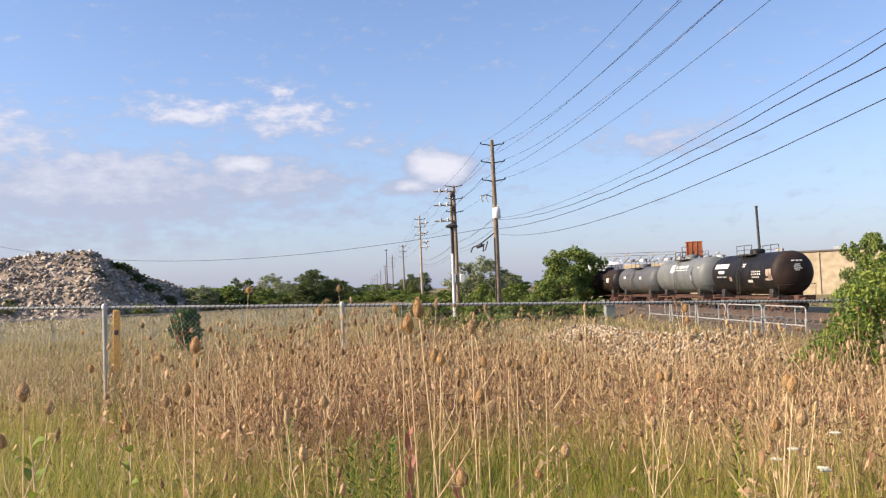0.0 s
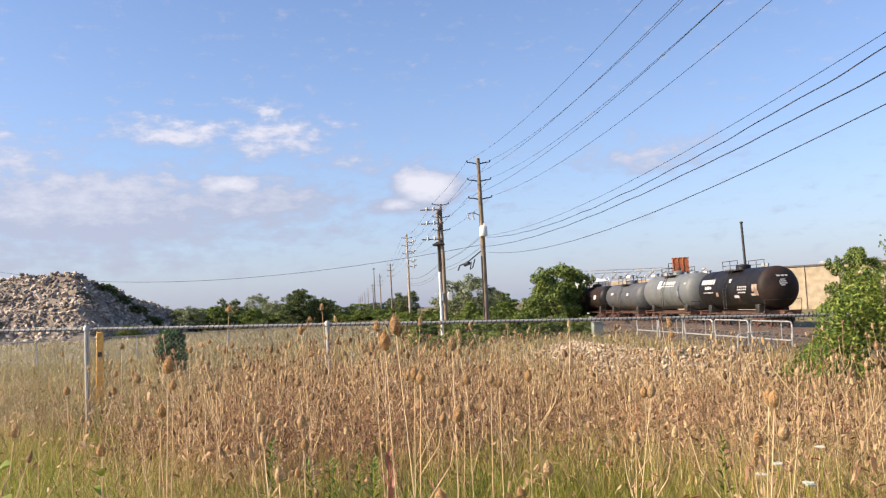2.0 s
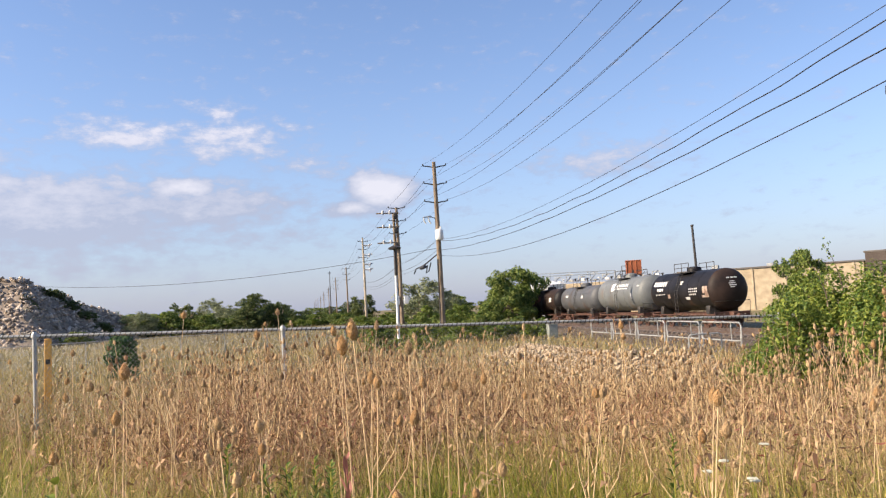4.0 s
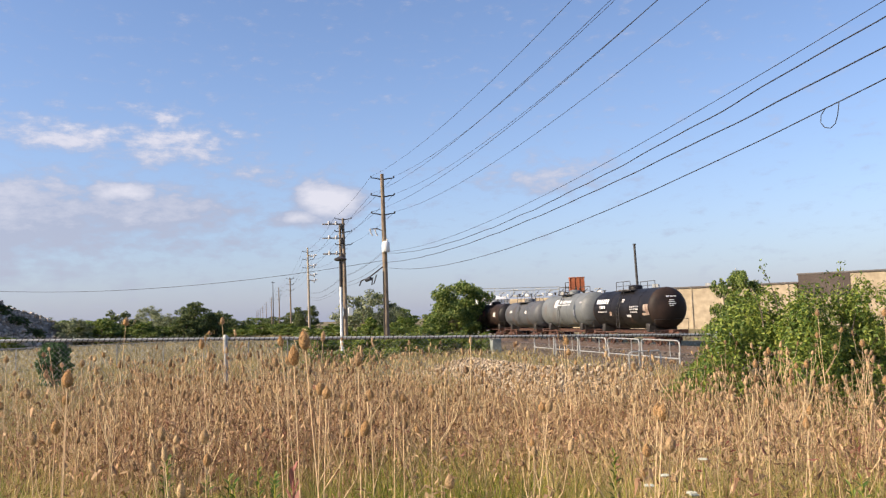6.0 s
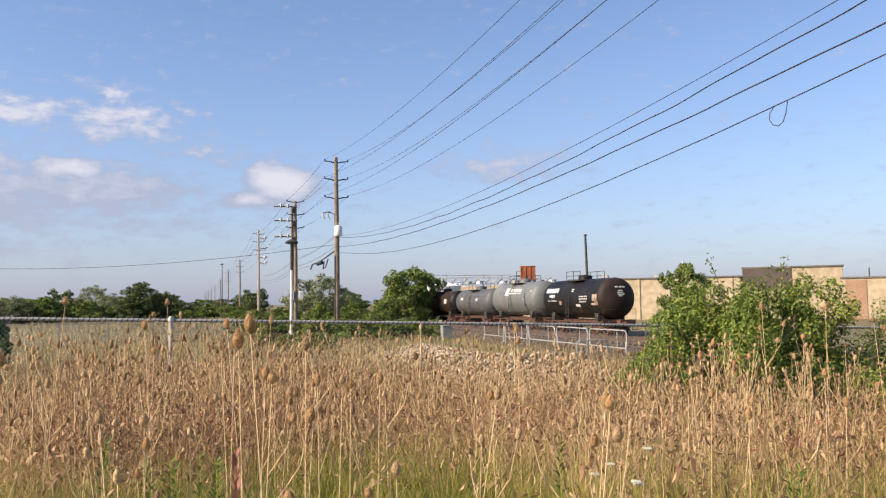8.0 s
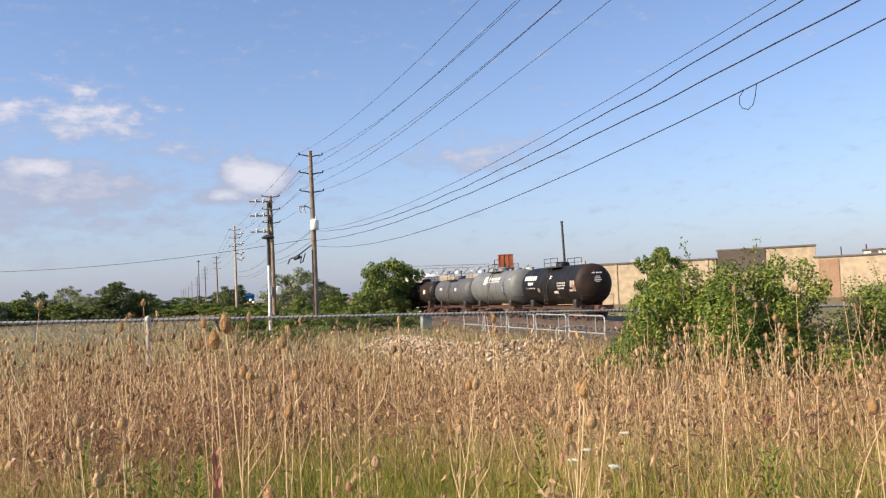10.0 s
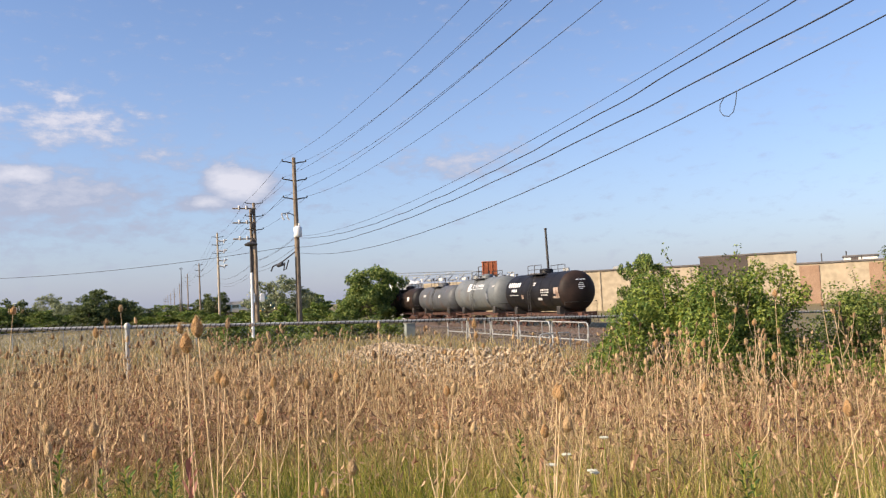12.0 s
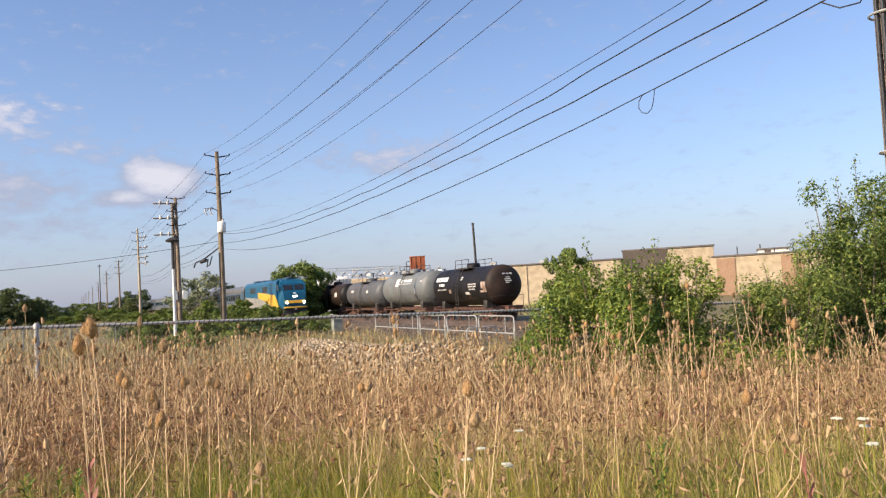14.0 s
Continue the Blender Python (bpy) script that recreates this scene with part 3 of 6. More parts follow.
NEAR, A_, B_, C_ = (11.2, 7.78), (10.9, 65.1), (10.6, 91.7), (10.8, 149.9)
NEAR_Z = dict(zip(ARM_Z, (12.9, 11.8, 10.7)))
for z in ARM_Z:
    for s in (-0.95, 0.95):
        wire((NEAR[0] + s * 0.66, NEAR[1], NEAR_Z[z]), (A_[0] + s, A_[1], z + 0.15), 1.3, 0.010)
        wire((NEAR[0] + s * 0.66, NEAR[1], NEAR_Z[z]), (10.9 + s, -45, z - 0.3), 1.0, 0.010)
        wire((A_[0] + s, A_[1], z + 0.15), (B_[0] + s, B_[1], z + 0.1), 0.25, 0.012)
        wire((B_[0] + s, B_[1], z + 0.1), (C_[0] + s, C_[1], z + 1.4), 0.9, 0.013)
        last, lz = C_, z + 1.4
        for x, y, h in FAR_POLES[:3]:
            wire((last[0] + s, last[1], lz), (x + s, y, h - 13.5 + z), 0.9, 0.015)
            last, lz = (x, y), h - 13.5 + z
# the lower communication cables: near height, far height, sag, radius, wobble
for k, (zn, zf, sag, r, wave) in enumerate(((7.58, 7.41, 1.22, 0.009, 0.0), (7.34, 7.31, 1.40, 0.015, 0.014), (6.71, 6.53, 1.03, 0.016, 0.008), (6.25, 6.16, 1.46, 0.013, 0.003))):
    wire((11.15, 7.8, zn), (10.75, 65.0, zf), sag, r, "thick black lashed communication cable", 140 if wave else 40, wave, k)
    wire((11.15, 7.8, zn), (11.15, -45, zn), sag, r, "thick black lashed communication cable")
    wire((10.75, 65.1, zf), (10.5, 91.6, zf - 0.4), 0.3, r, "thick black lashed communication cable")
    wire((10.5, 91.6, zf - 0.4), (10.8, 149.9, zf), 0.8, r, "thick black lashed communication cable")
# a slack loop that hangs from the lowest cable
lp = [(11.11, 13.36, 5.73), (11.1, 13.48, 5.62), (11.1, 13.5, 5.48), (11.1, 13.4, 5.36), (11.1, 13.24, 5.31), (11.1, 13.1, 5.37), (11.1, 13.02, 5.52), (11.11, 12.97, 5.76)]
tagged(new("cable_loop", Geo().tube(lp, 0.009, 6).mesh("cable_loop", [M["cable"]], True)), "slack loop of black cable hung from a line", "cable loop")
lp = [(11.13, 8.9, 6.14), (11.05, 8.5, 5.9), (11.05, 8.15, 5.86), (11.08, 7.98, 6.05), (11.15, 7.85, 6.4)]
tagged(new("cable_loop", Geo().tube(lp, 0.012, 6).mesh("cable_loop", [M["cable"]], True)), "slack drip loop of black cable at the pole", "cable loop")
wire((10.8, 65.1, 6.7), (-60, 122, 12.5), 3.4, 0.02, "long black service cable across the field")


# ---- chain-link fence across the field ----
def fence_z(x):
    return 1.64 - 0.031 * (x + 0.4) + 0.04


def build_fence():
    y = 12.9
    fence = thing("chain_link_fence", pose(0, y, 0), "galvanised chain-link fence with a pipe top rail in tall weeds", "fence")
    posts = [-22.13, -18.5, -14.87, -11.24, -7.61, -3.98, -0.35, 8.1, 11.3, 14.9]
    for x in posts:
        z0, z1 = float(gz(x, y)), fence_z(x)
        q = part("post", Geo().tube([(x, 0, z0 - 0.3), (x, 0, z1 + 0.01)], 0.034, 12), M["galvanised"], fence)
        part("post_cap", Geo().lathe([(0, 0.046), (0.05, 0.046), (0.085, 0.02)], (x, 0, z1 - 0.02), "z", 12), M["galvanised"], q)
    part("top_rail", Geo().tube([(x, 0, fence_z(x)) for x in np.linspace(-24, 16, 41)], 0.024, 8), M["galvanised"], fence, "grey galvanised top rail")
    # two sets of slanting wires make the diamonds
    v, f = [], []
    step, r = 0.075, 0.0013
    for lean in (-1, 1):
        for x in np.arange(-25, 17, step):
            h = fence_z(x) - float(gz(x, y)) + 0.03
            z0 = float(gz(x, y)) - 0.02
            off = 0.004 * lean
            p, q = (x, z0), (x + lean * h, z0 + h)
            if q[0] < -24.2 or q[0] > 16.2:
                continue
            o = len(v)
            for (a, b) in (p, q):
                v += [(a - r * 1.4, off, b), (a + r * 1.4, off, b), (a, off + 2 * r, b)]
            f += [(o, o + 1, o + 4, o + 3), (o + 1, o + 2, o + 5, o + 4), (o + 2, o, o + 3, o + 5)]
    part("wire_mesh", array_mesh("wire_mesh", v, f, [M["link_wire"]]), None, fence, "thin diamond wire mesh")
    # knuckles along the rail
    v, f = [], []
    for x in np.arange(-24, 16, step):
        o, z = len(v), fence_z(x)
        v += [(x - 0.012, -0.03, z - 0.03), (x + 0.008, -0.03, z - 0.03), (x + 0.03, -0.022, z + 0.03), (x + 0.022, -0.022, z + 0.03)]
        f += [(o, o + 1, o + 2, o + 3)]
    tagged(part("rail_tie", array_mesh("rail_tie", v, f, [M["dark_steel"]]), None, fence), kind="stuff")


build_fence()


def build_far_fence():
    fence = thing("chain_link_fence", pose(0, 0, 0), "distant chain-link fence along the far edge of the field", "fence")
    xs = np.arange(-58, 4, 3.05)
    pts = [(x, 57.8 + (x + 22.5) * 0.32) for x in xs]
    for x, y in pts:
        part("post", Geo().tube([(x, y, -1.0), (x, y, 0.8)], 0.035, 8), M["galvanised"], fence)
    part("top_rail", Geo().tube([(x, y, 0.8) for x, y in pts], 0.025, 6), M["galvanised"], fence)
    v, f = [], []
    (x0, y0), (x1, y1) = pts[0], pts[-1]
    n = 620
    for k in range(n):
        for lean in (-1, 1):
            o = len(v)
            for u, z in ((k, -0.9), (k + lean * 15, 0.8)):
                x, y = x0 + (x1 - x0) * u / n, y0 + (y1 - y0) * u / n
                v += [(x - 0.006, y, z), (x + 0.006, y, z), (x, y + 0.008, z)]
            f += [(o, o + 1, o + 4, o + 3), (o + 1, o + 2, o + 5, o + 4), (o + 2, o, o + 3, o + 5)]
    part("wire_mesh", array_mesh("wire_mesh", v, f, [M["link_wire"]]), None, fence)


build_far_fence()


# ---- pipe railing by the track, signal cabinet, marker ----
def build_railing():
    rail = thing("pipe_railing", pose(19.0, 0, 0), "galvanised pipe railing in rounded panels beside the track", "railing")
    y = 33.2
    for k in range(5):
        w = 3.9
        a, b, z0, z1, r = y + 0.12, y + w - 0.12, -0.36, 0.46, 0.2
        loop = []
        for cy, cz, a0 in ((b - r, z1 - r, 0), (a + r, z1 - r, 90), (a + r, z0 + r, 180), (b - r, z0 + r, 270)):
            for s in range(5):
                t = radians(a0 + s * 22.5)
                loop.append((0, cy + r * math.cos(t), cz + r * math.sin(t)))
        loop.append(loop[0])
        q = part("panel", Geo().tube(loop, 0.036, 8, False), M["galvanised"], rail)
        for u in (0.24,):
            part("upright", Geo().tube([(0, a + (b - a) * u, z0), (0, a + (b - a) * u, z1)], 0.025, 6), M["galvanised"], q)
        for e in (a + 0.05, b - 0.05):
            part("leg", Geo().tube([(0, e, -1.2), (0, e, z0 + 0.3)], 0.045, 6), M["galvanised"], q)
        y += w


build_railing()


def build_barrier():
    """A low loose barrier frame on the stones before the railing."""
    b = thing("barrier_frame", pose(17.4, 33.6, -0.75, 0, 0, 8), "low galvanised pipe barrier frame on the stones", "barrier")
    r, w, h = 0.16, 0.85, 0.8
    loop = []
    for cx, cz, a0 in ((w - r, h - r, 0), (-w + r, h - r, 90), (-w + r, r, 180), (w - r, r, 270)):
        for k in range(5):
            t = radians(a0 + k * 22.5)
            loop.append((cx + r * math.cos(t), 0, cz + r * math.sin(t)))
    part("frame", Geo().tube(loop + loop[:1], 0.035, 8, False), M["galvanised"], b)
    for x in (-0.28, 0.28):
        part("upright", Geo().tube([(x, 0, 0.03), (x, 0, h - 0.03)], 0.025, 6), M["galvanised"], b)


build_barrier()
cab = thing("signal_cabinet", pose(17.6, 57, -0.95), "small grey metal signal cabinet beside the track", "cabinet")
part("body", Geo().box((0, 0, 0.65), (0.7, 0.6, 0.9), 0.04), M["cabinet"], cab)
part("lid", Geo().box((0, 0, 1.13), (0.8, 0.7, 0.06), 0.02), M["cabinet"], cab)
part("plinth", Geo().box((0, 0, 0.1), (0.6, 0.5, 0.3), 0.02), M["rubble"], cab)

mk = thing("marker_post", pose(-6.25, 21.1, float(gz(-6.25, 21.1)), 0, 1, 4), "flat orange plastic marker post in the grass", "marker post")
part("blade", Geo().box((0, 0, 0.86), (0.17, 0.03, 1.9), 0.01), M["marker"], mk)
part("decal", Geo().box((0, -0.019, 1.25), (0.10, 0.006, 0.12), 0.002), M["dark_steel"], mk, "dark decal")


# ---- tank cars ----
def tank_car(y0, r, axis_z, length, paint, end_paint, label, words):
    """A parked tank car, its near end at y0, along the siding."""
    car = thing("tank_car", pose(SIDING_X, y0, SIDING_Z), label, "tank car", "parked tank cars")
    cap = 0.75
    prof = [(cap * (1 - math.cos(t)), r * math.sin(t)) for t in np.linspace(0.04, math.pi / 2, 10)]
    near = Geo().lathe(prof, (0, 0, axis_z), "y", 40)
    shell = Geo()
    rings = [cap]
    for k in range(1, 6):
        e = cap + (length - 2 * cap) * k / 6
        rings += [e - 0.03, e - 0.028, e + 0.028, e + 0.03]
    rings.append(length - cap)
    pr = []
    for k, a in enumerate(rings):
        weld = 0.012 if (k % 4 in (2, 3) and 0 < k < len(rings) - 1) else 0.0
        pr.append((a, r + weld))
    shell.lathe(pr, (0, 0, axis_z), "y", 40)
    far = Geo().lathe([(length - a, q) for a, q in prof], (0, 0, axis_z), "y", 40)
    body = part("tank_shell", shell, M[paint], car)
    part("tank_end", near, M[end_paint], body)
    part("tank_end", far, M[end_paint], body)
    # manway dome, platform and its rails
    mid = length / 2
    top = axis_z + r
    dome = part("manway", Geo().lathe([(0, 0.55), (0.35, 0.55), (0.42, 0.5), (0.48, 0.2)], (0, mid, top - 0.12), "z", 20), M[paint], car)
    part("lid_bolt", Geo().lathe([(0, 0.05), (0.2, 0.05), (0.22, 0.09), (0.3, 0.09)], (0.2, mid, top + 0.3), "z", 8), M["dark_steel"], dome)
    plat = part("platform", Geo().box((0, mid, top - 0.1), (2.2, 2.6, 0.06), 0.01), M["dark_steel"], car)
    for x in (-1.05, 1.05):
        for dy in (-1.2, 0, 1.2):
            part("stanchion", Geo().tube([(x, mid + dy, top - 0.1), (x, mid + dy, top + 0.62)], 0.025, 6), M["dark_steel"], plat)
        part("handrail", Geo().tube([(x, mid - 1.2, top + 0.62), (x, mid + 1.2, top + 0.62)], 0.025, 6).tube([(x, mid - 1.2, top + 0.28), (x, mid + 1.2, top + 0.28)], 0.02, 6), M["dark_steel"], plat)
    for x in (-1, 1):
        lad = Geo()
        for dy in (-0.22, 0.22):
            lad.tube([(x * (r + 0.12), mid + dy, 1.0), (x * (r + 0.14), mid + dy, axis_z), (x * (r * 0.72 + 0.12), mid + dy, axis_z + r * 0.72), (x * 1.0, mid + dy, top)], 0.022, 6)
        for z in np.arange(1.1, axis_z + 0.3, 0.3):
            lad.tube([(x * (r + 0.13), mid - 0.22, z), (x * (r + 0.13), mid + 0.22, z)], 0.015, 5)
        part("ladder", lad, M["dark_steel"], car)
    # underframe
    frame_ = Geo()
    frame_.box((0, mid, 1.02), (0.5, length + 0.6, 0.34), 0.03)
    for e in (0.35, length - 0.35):
        frame_.box((0, e, 1.0), (2.7, 0.22, 0.36), 0.03)
    for x in (-1.35, 1.35):
        frame_.tube([(x, 0.3, 1.0), (x, length - 0.3, 1.0)], 0.045, 6)
    part("underframe", frame_, M["bogie"], car)
    for e in (1.7, length - 1.7):
        part("saddle", Geo().box((0, e, axis_z - r + 0.1), (r * 1.5, 0.5, 0.62), 0.05), M["dark_steel"], car)
        bog = part("bogie", Geo().box((0, e, 0.62), (2.3, 0.4, 0.3), 0.05), M["bogie"], car)
        for x in (-1.0, 1.0):
            part("side_frame", Geo().box((x, e, 0.62), (0.16, 1.5, 0.22), 0.05).box((x, e, 0.46), (0.18, 0.6, 0.5), 0.05).box((x, e - 0.88, 0.5), (0.2, 0.3, 0.3), 0.05).box((x, e + 0.88, 0.5), (0.2, 0.3, 0.3), 0.05), M["bogie"], bog)
            for dy in (-0.88, 0.88):
                part("wheel", Geo().lathe([(-0.06, 0.1), (-0.05, 0.40), (-0.06, 0.455), (0.03, 0.44), (0.07, 0.42), (0.06, 0.1)], (x * 0.76, e + dy, 0.45), "x", 20), M["bogie"], bog)
        for dy in (-0.88, 0.88):
            part("axle", Geo().tube([(-0.8, e + dy, 0.45), (0.8, e + dy, 0.45)], 0.08, 8), M["bogie"], bog)
    # end sill gear
    for e, s in ((0.25, -1), (length - 0.25, 1)):
        part("coupler", Geo().box((0, e + s * 0.55, 0.88), (0.24, 0.8, 0.24), 0.05).box((0, e + s * 0.95, 0.88), (0.34, 0.28, 0.34), 0.08), M["bogie"], car)
        part("grab_rail", Geo().tube([(-1.35, e, 1.1), (-1.35, e + s * 0.1, 1.95), (1.35, e + s * 0.1, 1.95), (1.35, e, 1.1)], 0.025, 6), M["dark_steel"], car)
        for x in (-1.25, 1.25):
            part("step", Geo().box((x, e, 0.45), (0.4, 0.1, 0.04), 0.01).tube([(x - 0.18, e, 0.45), (x - 0.18, e, 1.0)], 0.02, 5).tube([(x + 0.18, e, 0.45), (x + 0.18, e, 1.0)], 0.02, 5), M["bogie"], car)
    # lettering as plain bars that follow the shell
    for along, deg, w, h, m in words:
        v, f = [], []
        n = 5
        for k in range(n + 1):
            a = radians(deg) + h / r * (k / n - 0.5)
            for d in (-w / 2, w / 2):
                v.append((-(r + 0.016) * math.cos(a), length * along + d, axis_z + (r + 0.016) * math.sin(a)))
        f = [(2 * k, 2 * k + 1, 2 * k + 3, 2 * k + 2) for k in range(n)]
        part("lettering", array_mesh("lettering", v, f, [M[m]], smooth=True), None, body, "painted lettering bar")
    return car


def end_bars(car, rows, axis_z):
    for x, z, w, h in rows:
        part("lettering", Geo().box((x, 0.10 + 0.045 * (x * x + (z - axis_z) ** 2) * 4.0 - 0.11, z), (w, 0.02, h), 0.003), M["letter"], car, "painted lettering bar")


def letters(along, deg, n, w, h, gap, m="letter"):
    """A row of letter-sized bars, broken so that it reads as writing from far off."""
    return [(along + k * gap, deg, w, h, m) for k in range(n)]


AX = 2.78
tank_near = tank_car(52.8, 1.53, AX, 11.0, "tank_black", "tank_brown", "black tank car with white lettering and a rust-brown end",
                     letters(0.70, 26, 6, 0.25, 0.40, 0.036) + letters(0.74, 8, 4, 0.16, 0.22, 0.025) + letters(0.78, 8, 3, 0.16, 0.22, -0.0) + letters(0.71, -6, 7, 0.14, 0.10, 0.022, "letter_dim")
                     + [(0.45, 28, 0.45, 0.10, "letter_dim"), (0.45, 22, 0.35, 0.10, "letter_dim")] + letters(0.22, 6, 5, 0.2, 0.1, 0.026, "letter_dim") + letters(0.22, -1, 5, 0.2, 0.1, 0.026, "letter_dim") + letters(0.24, -9, 4, 0.2, 0.1, 0.026, "letter_dim")
                     + [(0.105, 2, 0.75, 0.5, "peeled"), (0.085, -12, 0.5, 0.35, "peeled"), (0.13, -16, 0.6, 0.16, "peeled"), (0.64, -12, 0.4, 0.3, "peeled"), (0.36, -20, 0.7, 0.2, "letter_dim")])
tank_car(65.1, 1.55, 2.86, 11.0, "tank_grey", "tank_grey", "pale grey tank car with white lettering and a round emblem",
         letters(0.30, 30, 8, 0.18, 0.28, 0.030) + letters(0.30, 19, 12, 0.14, 0.10, 0.024) + [(0.60, 26, 0.7, 0.75, "letter"), (0.08, 25, 0.5, 0.14, "letter_dim"), (0.2, -8, 0.3, 0.5, "letter_dim")])
tank_car(77.4, 1.38, 2.62, 11.0, "tank_grey_dull", "tank_grey_dull", "dull grey stained tank car on the siding",
         [(0.75, 15, 0.8, 0.25, "letter_dim"), (0.3, 10, 0.6, 0.3, "letter_dim")])
tank_car(89.7, 1.38, 2.62, 11.0, "tank_brown", "tank_black", "dark brown-black tank car with faded red and white marks",
         [(0.62, 12, 0.22, 0.6, "label_red"), (0.56, 12, 0.22, 0.6, "label_red"), (0.2, 5, 0.9, 0.5, "letter_dim"), (0.85, 5, 0.6, 0.2, "letter_dim")])
end_bars(tank_near, [(-0.25, AX + 0.82, 0.24, 0.10), (0.05, AX + 0.82, 0.2, 0.10), (0.32, AX + 0.82, 0.22, 0.10), (0.02, AX + 0.55, 0.36, 0.06), (0.0, AX + 0.42, 0.5, 0.06), (0.05, AX + 0.28, 0.56, 0.07), (0.0, AX + 0.15, 0.3, 0.06)], AX)


# ---- passenger train ----
def loco_section(w, h, crown):
    """Half-rounded body outline in x, z."""
    out = [(-w, 0.95), (-w, h - crown)]
    for k in range(1, 7):
        t = radians(15 * k)
        out.append((-w + crown * (1 - math.cos(t)) * 1.3, h - crown + crown * math.sin(t)))
    return out + [(-x, z) for x, z in reversed(out)]


def build_loco():
    """Nose at y = 0, body towards +y, wheels on z = 0."""
    loco = thing("locomotive", pose(0, 0, 0), "blue, yellow and grey diesel passenger locomotive with lit headlights", "locomotive")
    part("body", Geo().prism(loco_section(1.5, 4.3, 0.5), 2.6, 20.8), M["loco_blue"], loco, "blue painted hood")
    # cab: raked windscreen over a slanting nose
    prof = [(0.45, 0.85), (0.12, 1.15), (0.05, 1.55), (0.32, 2.75), (1.05, 3.78), (1.5, 4.14), (2.6, 4.3), (2.6, 0.85)]
    n = len(prof)
    v = []
    for s, k in ((-1, 1), (1, 1)):
        for y, z in prof:
            inset = 1.5 if y > 1.2 else 1.5 - 0.28 * (1.2 - y)
            top = 0.0 if z < 3.9 else 0.42
            v.append((s * (inset - top), y, z))
    f = [(i, (i + 1) % n, n + (i + 1) % n, n + i) for i in range(n)] + [tuple(range(n)), tuple(range(n, 2 * n))]
    cabin = part("cab", Geo().add(v, f), M["loco_blue"], loco, "blue cab", smooth=False)

    def on_slope(x, u, w, hh, m, name, a=(0.32, 2.75), b=(1.05, 3.78), lift=0.02, label=""):
        dy, dz = b[0] - a[0], b[1] - a[1]
        ln = math.hypot(dy, dz)
        c = (x, a[0] + dy * u - lift * dz / ln, a[1] + dz * u + lift * dy / ln)
        ang = math.degrees(math.atan2(dz, dy))
        part(name, Geo().box(c, (w, hh, 0.03), 0.008, 0, ang), M[m], cabin, label)

    on_slope(-0.62, 0.52, 1.05, 0.72, "glass_dark", "windscreen", label="dark windscreen")
    on_slope(0.62, 0.52, 1.05, 0.72, "glass_dark", "windscreen", label="dark windscreen")
    nose = dict(a=(0.05, 1.55), b=(0.32, 2.75))
    on_slope(0, 0.12, 2.3, 0.34, "loco_yellow", "nose_band", label="yellow nose band", **nose)
    on_slope(0.0, 0.92, 0.32, 0.14, "letter", "lettering", **nose)
    on_slope(-0.12, 0.62, 0.2, 0.2, "headlight", "headlight", lift=0.04, label="lit headlight", **nose)
    on_slope(0.16, 0.62, 0.2, 0.2, "headlight", "headlight", lift=0.04, label="lit headlight", **nose)
    for x in (-0.95, 0.95):
        part("ditch_light", Geo().lathe([(0, 0.14), (0.05, 0.14), (0.06, 0.1)], (x, -0.02, 1.62), "y", 12), M["headlight"], cabin, "lit ditch light")
    part("pilot", Geo().box((0, 0.32, 0.62), (2.7, 0.3, 0.7), 0.08).box((0, 0.1, 0.28), (2.3, 0.35, 0.25), 0.06), M["dark_steel"], loco)
    part("coupler", Geo().box((0, -0.25, 0.88), (0.3, 0.7, 0.3), 0.06), M["dark_steel"], loco)
    part("anticlimber", Geo().box((0, 0.1, 1.08), (2.6, 0.3, 0.16), 0.04), M["loco_yellow"], loco)
    for s in (-1, 1):
        x = s * 1.512
        part("side_window", Geo().box((x, 1.95, 3.35), (0.03, 0.7, 0.7), 0.01), M["glass_dark"], cabin)
        # the yellow sweep that rises from the nose and the grey flank behind it
        v = [(x, 1.2, 0.95), (x, 3.4, 2.55), (x, 12.5, 3.0), (x, 12.5, 2.3), (x, 7.0, 1.75), (x, 4.9, 0.95)]
        v2 = [(q[0] + s * 0.012, q[1], q[2]) for q in v]
        part("livery_sweep", Geo().add(v + v2, [tuple(range(6)), tuple(range(6, 12)), *[(i, (i + 1) % 6, 6 + (i + 1) % 6, 6 + i) for i in range(6)]]), M["loco_yellow"], loco, "yellow livery sweep", smooth=False)
        v = [(x, 4.95, 0.96), (x, 7.05, 1.73), (x, 12.6, 2.28), (x, 20.7, 2.5), (x, 20.7, 0.96)]
        v2 = [(q[0] + s * 0.010, q[1], q[2]) for q in v]
        part("lower_flank", Geo().add(v + v2, [tuple(range(5)), tuple(range(5, 10)), *[(i, (i + 1) % 5, 5 + (i + 1) % 5, 5 + i) for i in range(5)]]), M["loco_grey"], loco, "grey lower flank", smooth=False)
        for y in (7.6, 8.5, 9.4, 14.5, 15.6, 16.7):
            part("grille", Geo().box((x, y, 3.25), (0.03, 0.75, 0.7), 0.01), M["dark_steel"], loco)
        part("fuel_tank", Geo().box((s * 0.9, 11, 0.7), (1.0, 4.4, 0.8), 0.1), M["dark_steel"], loco)
    for y, w, h in ((5.2, 1.2, 0.18), (8.5, 1.5, 0.22), (13.0, 1.6, 0.2), (17.5, 1.6, 0.26), (2.9, 0.7, 0.22)):
        part("roof_hatch", Geo().box((0, y, 4.3 + h / 2 - 0.04), (w, 1.6, h), 0.04), M["loco_dark"], loco)
    part("horn", Geo().tube([(0, 3.4, 4.55), (0, 2.8, 4.6)], [0.05, 0.12], 10), M["dark_steel"], loco)
